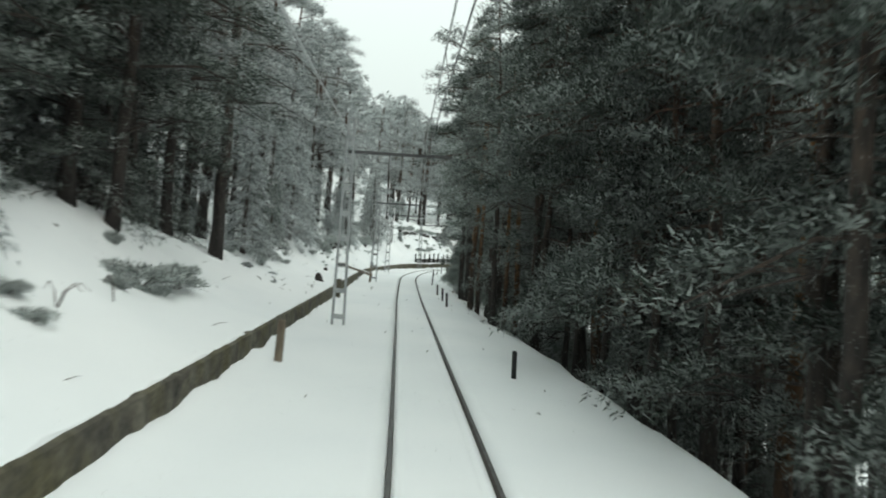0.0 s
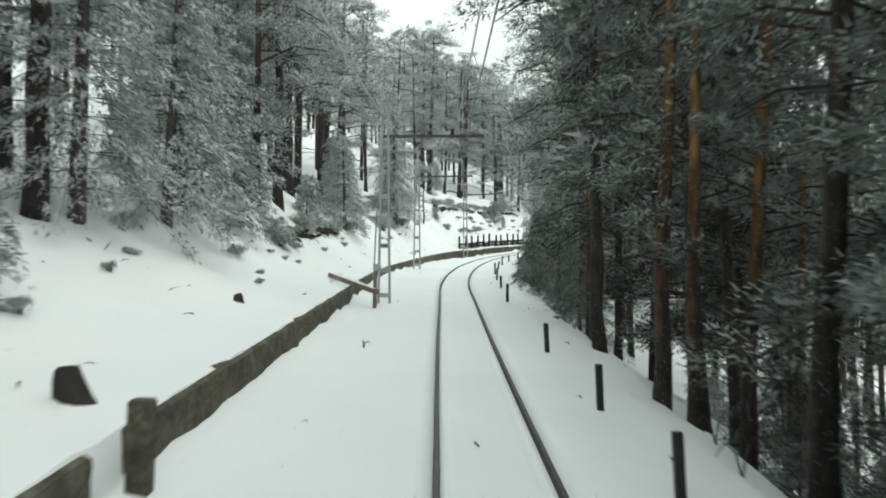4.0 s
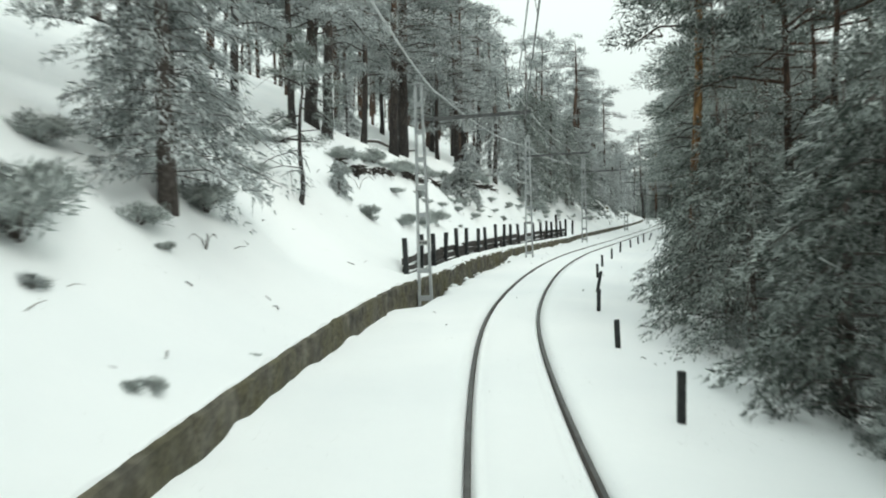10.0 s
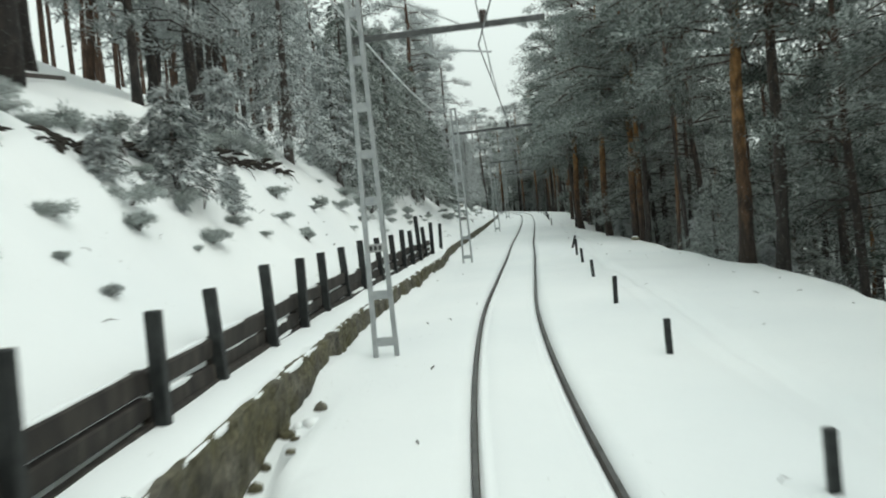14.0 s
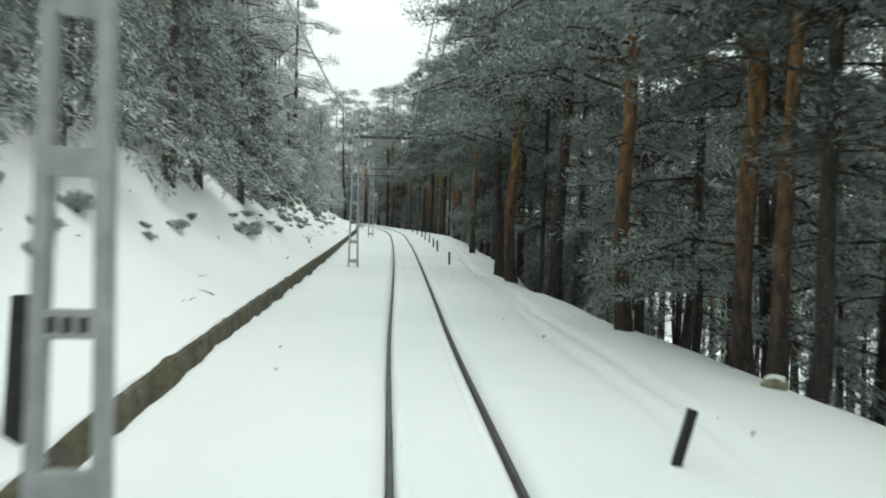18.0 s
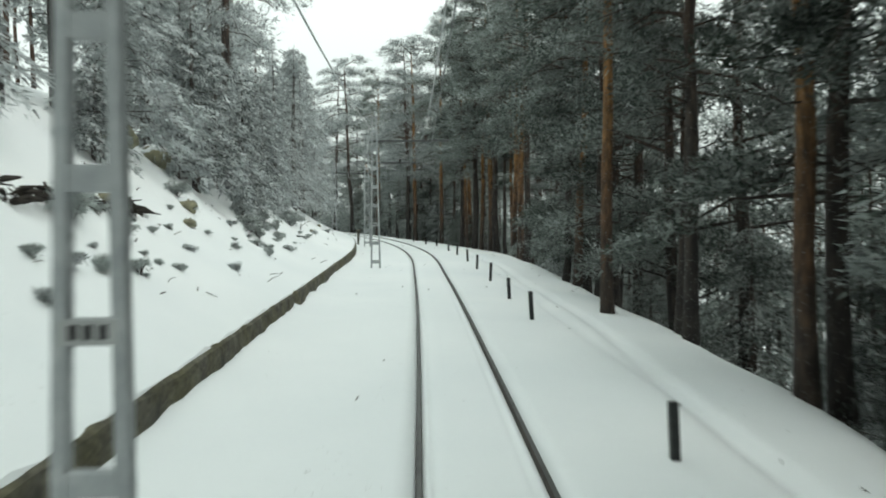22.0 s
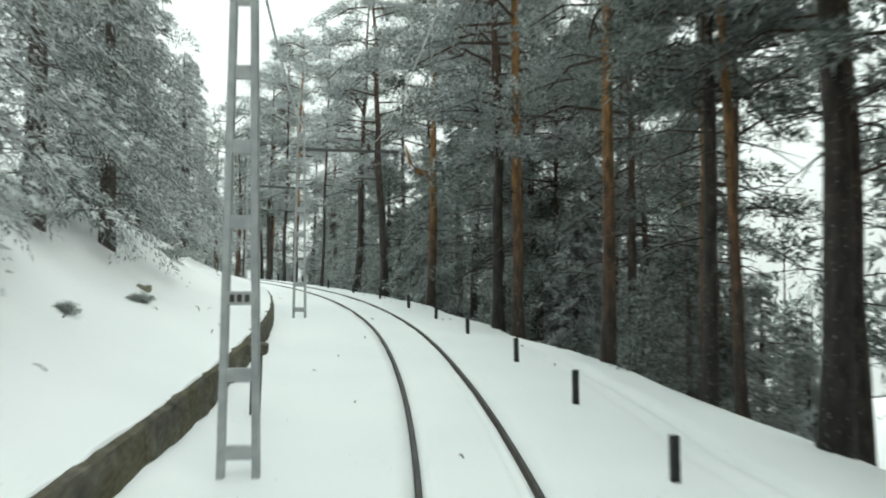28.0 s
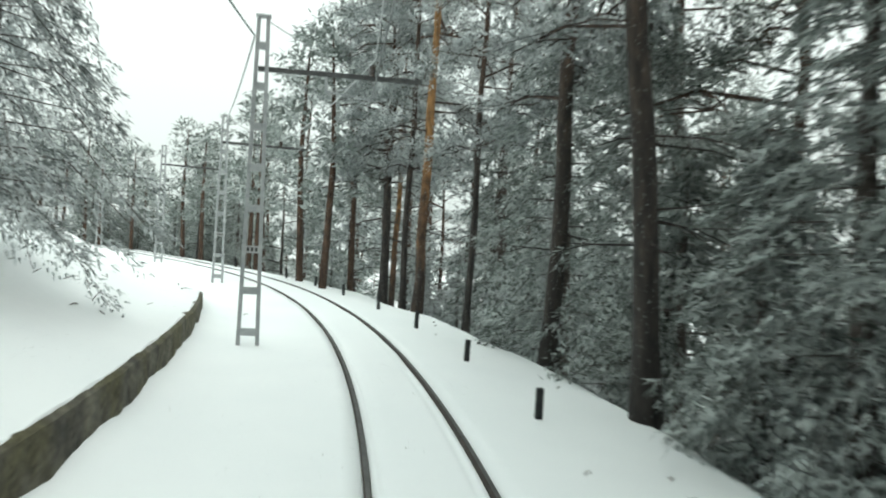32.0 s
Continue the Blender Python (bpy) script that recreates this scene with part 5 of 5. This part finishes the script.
def far_spots(count, s_lo, s_hi, lo, hi, gap, sign):
    out = []
    for _ in range(count):
        s = rnd.uniform(s_lo, s_hi)
        d = along(s, EDGE) + rnd.uniform(lo, hi) if sign > 0 else -rnd.uniform(lo, hi)
        if free(s, d, gap):
            spots.append((s, d))
            out.append((s, d))
    return out


far_wood("downhill_wood", "deep frosted pine wood below the track", far_spots(130, -10, 110, 9.0, 30, 1.7, 1), NEEDLE, 5, 1.1)
far_wood("lower_wood", "grey frosted pines falling away below the line", far_spots(190, 108, 182, 10.0, 36, 1.7, 1) + far_spots(60, 182, 225, 11.0, 36, 2.2, 1) + far_spots(90, 225, 300, 10.0, 36, 1.9, 1), NEEDLE, 8, 1.25)
far_wood("uphill_wood", "rime-whitened pine wood above the bank", far_spots(320, -12, 214, 11.5, 42, 1.7, -1), NEEDLE_WHITE, 6)
far_wood("curve_wood", "grey frosted pines closing the view round the bend", far_spots(90, 232, 300, -2.0, 8, 1.8, 1) + far_spots(40, 266, 300, 5.5, 16, 1.8, -1), NEEDLE, 7, 0.68, 34, 0.7, 30)


# ---- small things by the track ----
def leaning_prop():
    prop = thing("cable_post", "broken wooden post with a beam leaning on the wall", "post")
    a = place(46.9, -2.3, -0.1)
    v, f = tube([a, a + Vector((0.02, 0, 1.25))], [0.055, 0.05], 8)
    part_mesh("post", mesh_of("post", v, f, WOOD), prop)
    part("box", box((0.2, 0.12, 0.2), tuple(a + Vector((0.06, 0, 1.18))), 0.01), STEEL, prop, "small grey junction box")
    v, f = tube([a + Vector((-0.03, 0.02, 0.9)), a + Vector((0.04, 0.05, 2.75))], [0.025, 0.022], 7)
    part_mesh("conduit", mesh_of("conduit", v, f, STEEL), prop, "thin pale conduit pipe")
    p, q = place(48.4, -3.75, 0.78), place(46.7, -2.2, 0.42)
    bm = box(((q - p).length, 0.13, 0.13), (0, 0, 0), 0.015)
    bmesh.ops.transform(bm, matrix=Matrix.Translation((p + q) / 2) @ (q - p).to_track_quat("X", "Z").to_matrix().to_4x4(), verts=bm.verts)
    part("beam", bm, WOOD, prop)
    snow = [p.lerp(q, u) + Vector((0, 0, 0.062)) for u in (0.03, 0.2, 0.45, 0.7, 0.94)]
    v, f = tube(snow, [0.03, 0.05, 0.042, 0.052, 0.02], 8)
    part_mesh("snow_strip", mesh_of("snow_strip", v, f, SNOW, True), prop)


def plain_post(name, label, s, d, tall, wide, mat, cap=None):
    ob = thing(name, label, "post")
    p = place(s, d, ground_h(s, d) - 0.15)
    ob.matrix_basis = pose(*p, 0, 1.5, heading(s))
    part("post", box((wide, wide, tall + 0.15), (0, 0, (tall + 0.15) / 2), wide * 0.12), mat, ob)
    if cap:
        part("cap", box(cap, (0, -0.02, tall + 0.15), 0.03), WALLSTONE, ob, "broad mossy cap")


def tree_stump(label, s, d, tall, r):
    """A splintered stump, wider at its foot, with a crust of snow."""
    ob = thing("tree_stump", label, "stump", "stumps on the bank")
    ob.matrix_basis = pose(*place(s, d, ground_h(s, d) - 0.1), 6, -14, heading(s))
    v, f = tube([(0, 0, 0), (0.01, 0, tall * 0.35), (0.03, 0.01, tall * 0.75), (0.03, 0.02, tall)], [r * 1.35, r, r * 0.9, r * 0.75], 11)
    rough = []
    for x, y, z in v:
        q = 1 + 0.35 * noise.noise(Vector((x * 9, y * 9, z * 4 + s)))
        top = max(0.0, z / tall - 0.6)
        rough.append((x * q, y * q, z + top * 0.9 * r * noise.noise(Vector((x * 14, y * 14, s)))))
    part_mesh("wood", mesh_of("wood", rough, f, DARKWOOD), ob)
    bm = bmesh.new()
    bmesh.ops.create_icosphere(bm, subdivisions=3, radius=1.0)
    for p in bm.verts:
        q = 1 + 0.3 * noise.noise(p.co * 1.4 + Vector((s, d, 0)))
        p.co = Vector((p.co.x * r * 0.55 * q + 0.0, p.co.y * r * 0.6 * q + 0.03, p.co.z * 0.035 * q + tall - 0.005))
    part("snow_crust", bm, SNOW, ob)


def boulder(s, d, size, cap):
    ob = thing("boulder", "lichen-stained granite boulder under a cap of snow", "rock", "trackside boulders")
    rn = random.Random(int(s))
    for nm, mat, sc, z in (("stone", BOULDER, 1.0, 0.0), ("snow_cap", SNOW, 0.78, cap)):
        bm = bmesh.new()
        bmesh.ops.create_icosphere(bm, subdivisions=4, radius=1.0)
        for v in bm.verts:
            n = 1 + 0.35 * noise.noise(v.co * 1.1 + Vector((s + 3.3, d, 0))) + 0.12 * noise.noise(v.co * 3.5 + Vector((d, s, 1)))
            v.co = Vector((v.co.x * size[0] * n * sc, v.co.y * size[1] * n * sc, v.co.z * size[2] * n * (0.5 if z else 1.0) + z))
        for q in bm.faces:
            q.smooth = True
        part(nm, bm, mat, ob)
    p = place(s, d, ground_h(s, d) + size[2] * 0.25)
    ob.matrix_basis = pose(*p, 0, 0, rn.uniform(0, 360))


def fallen_log(a, b, thick):
    """A dead trunk lying across the bank with a strip of snow along it."""
    log = thing("fallen_log", "dead pine trunk lying on the snowy bank", "log")
    ends = [place(s, d, ground_h(s, d) + thick * 1.6) for s, d in (a, b)]
    pts = [ends[0].lerp(ends[1], u) + Vector((0, 0, 0.12 * math.sin(u * 7))) for u in (0, 0.25, 0.5, 0.75, 1)]
    v, f = tube(pts, [thick, thick * 0.95, thick * 0.85, thick * 0.75, thick * 0.6], 9)
    part_mesh("trunk", mesh_of("trunk", v, f, TWIG, True), log)
    v, f = tube([p + Vector((0, 0, thick * 0.8)) for p in pts], [thick * 0.55, thick * 0.6, thick * 0.5, thick * 0.45, thick * 0.2], 8)
    part_mesh("snow_strip", mesh_of("snow_strip", v, f, SNOW, True), log)


leaning_prop()
plain_post("wooden_post", "squat weathered wooden post beside the wall", 14.7, -2.68, 0.78, 0.14, WOOD)
plain_post("stone_post", "upright stone at a gap in the wall", 32.0, -2.95, 0.74, 0.19, WALLSTONE)
plain_post("bollard", "mossy square bollard with a broad dark cap", 189.5, -2.5, 0.84, 0.13, WALLSTONE, (0.27, 0.22, 0.16))
tree_stump("dark rotten tree stump leaning in the snow", 32.7, -3.8, 0.4, 0.15)
tree_stump("dark broken stub poking through snow", 40.4, -4.3, 0.24, 0.1)
boulder(96.9, 5.6, (0.42, 0.34, 0.27), 0.16)
boulder(126.4, 5.2, (0.2, 0.17, 0.13), 0.1)
boulder(61.8, 3.1, (0.2, 0.18, 0.14), 0.1)
boulder(47.6, 2.75, (0.11, 0.09, 0.08), 0.05)

for s, d, size in ((159.6, -7.7, (0.55, 0.42, 0.36)), (161.6, -7.4, (0.45, 0.38, 0.3)), (159.8, -6.05, (0.26, 0.2, 0.2)), (158.9, -5.75, (0.2, 0.16, 0.13)), (176.2, -4.95, (0.16, 0.13, 0.15)), (155.4, -6.3, (0.22, 0.2, 0.15)), (193.8, -5.0, (0.14, 0.11, 0.1)), (182.8, -5.0, (0.12, 0.1, 0.1))):
    boulder(s, d, size, size[2] * 0.62)

fallen_log((100.0, -9.8), (106.0, -9.4), 0.075)


def debris():
    """Fallen twigs, bark and stones over the snow, past counting."""
    rn = random.Random(12)
    pieces = []
    for _ in range(620):
        s = rn.uniform(2, 225)
        side = rn.random()
        if side < 0.62:
            d = -rn.uniform(3.5, 8.0)
        elif side < 0.9:
            d = rn.uniform(1.2, along(s, EDGE) + 1.5)
        else:
            d = rn.uniform(-2.8, 0.4)
        if abs(abs(d) - 0.53) < 0.2:
            continue
        p = place(s, d, ground_h(s, d) + 0.01)
        ln = rn.uniform(0.05, 0.3) if side < 0.62 else rn.uniform(0.02, 0.09)
        w = rn.uniform(0, 6.28)
        q = Vector((math.cos(w), math.sin(w), rn.uniform(-0.05, 0.5))) * ln
        r = rn.uniform(0.005, 0.014)
        pieces.append(tube([p, p + q * 0.5 + Vector((rn.uniform(-0.03, 0.03), rn.uniform(-0.03, 0.03), 0.02)), p + q], [r, r * 0.9, r * 0.4], 4))
    v, f = joined(pieces)
    tagged(new("fallen_twigs", mesh_of("fallen_twigs", v, f, TWIG)), "dark twigs and bark scattered over snow", "twigs", kind="stuff")


debris()


def earth_lip(a, b, d0, seed):
    """A bank edge of dark soil and roots torn open below the shrubs."""
    rn = random.Random(seed)
    pieces = []
    for s in np.arange(a, b, 0.05):
        if lumps(s, 0, 2.3, 67) < -0.22:
            continue
        d = d0 + 0.22 * lumps(s, 0, 1.7, 61) + rn.uniform(-0.1, 0.1)
        p = place(s, d, ground_h(s, d) + rn.uniform(-0.06, 0.13))
        q = p + Vector((rn.uniform(-0.4, 0.4), rn.uniform(-0.45, 0.45), rn.uniform(-0.2, 0.1)))
        r = rn.uniform(0.015, 0.075)
        pieces.append(tube([p, p.lerp(q, 0.4) + Vector((0, 0, 0.03)), q], [r * 0.5, r, r * 0.35], 5))
        if rn.random() < 0.22:
            e = p + Vector((rn.uniform(-0.2, 0.5), rn.uniform(-0.3, 0.3), -rn.uniform(0.15, 0.5)))
            pieces.append(tube([p, p.lerp(e, 0.5) + Vector((0.05, 0.03, 0.06)), e], [0.02, 0.014, 0.005], 4))
    v, f = joined(pieces)
    tagged(new("earth_edge", mesh_of("earth_edge", v, f, EARTH)), "dark torn soil and roots along the bank top", "earth", kind="stuff")


earth_lip(89, 112, -6.55, 3)
earth_lip(49, 61, -5.75, 4)
earth_lip(146, 157, -6.15, 5)


def rubble():
    """Broken stones lying in the ditch at the foot of the wall."""
    rn = random.Random(31)
    heap = tagged(new("ditch_rubble"), "dark broken stones in the ditch below the wall", "stones", kind="stuff")
    for nm, mat, count, big in (("rubble_stone", WALLSTONE, 40, 0.09), ("snow_lump", SNOW, 16, 0.11)):
        vs, fs = [], []
        for _ in range(count):
            s = rn.uniform(84, 99)
            d = along(s, WALL_D) + rn.uniform(0.1, 0.45)
            c = place(s, d, ground_h(s, d) + 0.02)
            bm = bmesh.new()
            bmesh.ops.create_icosphere(bm, subdivisions=1, radius=1.0)
            r = big * rn.uniform(0.4, 1.2)
            k = len(vs)
            for v in bm.verts:
                vs.append(c + Vector((v.co.x * r * rn.uniform(0.7, 1.3), v.co.y * r * rn.uniform(0.7, 1.3), v.co.z * r * rn.uniform(0.5, 0.9))))
            bm.verts.index_update()
            fs += [tuple(v.index + k for v in q.verts) for q in bm.faces]
            bm.free()
        tagged(part_mesh(nm, mesh_of(nm, vs, fs, mat, mat is SNOW), heap), kind="stuff")


rubble()


def curly_twig(s, d, tall, seed):
    """A bare bent sprig poking out of the snow."""
    rn = random.Random(seed)
    ob = thing("bare_sprig", "thin bare dark sprig bent over the snow", "twig", "bare sprigs")
    p = place(s, d, ground_h(s, d) - 0.03)
    pieces = []
    for _ in range(rn.randint(2, 4)):
        w = rn.uniform(0, 6.28)
        o = Vector((math.cos(w), math.sin(w), 0)) * tall
        pieces.append(tube([p, p + o * 0.25 + Vector((0, 0, tall * 0.7)), p + o * 0.7 + Vector((0, 0, tall)), p + o * 1.05 + Vector((0, 0, tall * 0.7))], [0.012, 0.01, 0.008, 0.004], 4))
    v, f = joined(pieces)
    part_mesh("twig", mesh_of("twig", v, f, TWIG), ob)


for i, (s, d, h) in enumerate([(145.8, -3.83, 0.3), (28.3, -3.6, 0.16), (46.0, 3.0, 0.4), (33.6, 2.6, 0.4), (35.2, 2.9, 0.35), (56.5, 3.3, 0.45), (50.5, 3.2, 0.4), (11.0, -5.2, 0.4), (12.6, -5.0, 0.45), (76.8, -5.1, 0.3), (89.5, -6.0, 0.5), (104.0, -5.6, 0.4), (74.0, 3.4, 0.3), (40.0, -1.9, 0.16), (208.5, -4.6, 0.25), (172.6, -5.1, 0.3)]):
    curly_twig(s, d, h, i)
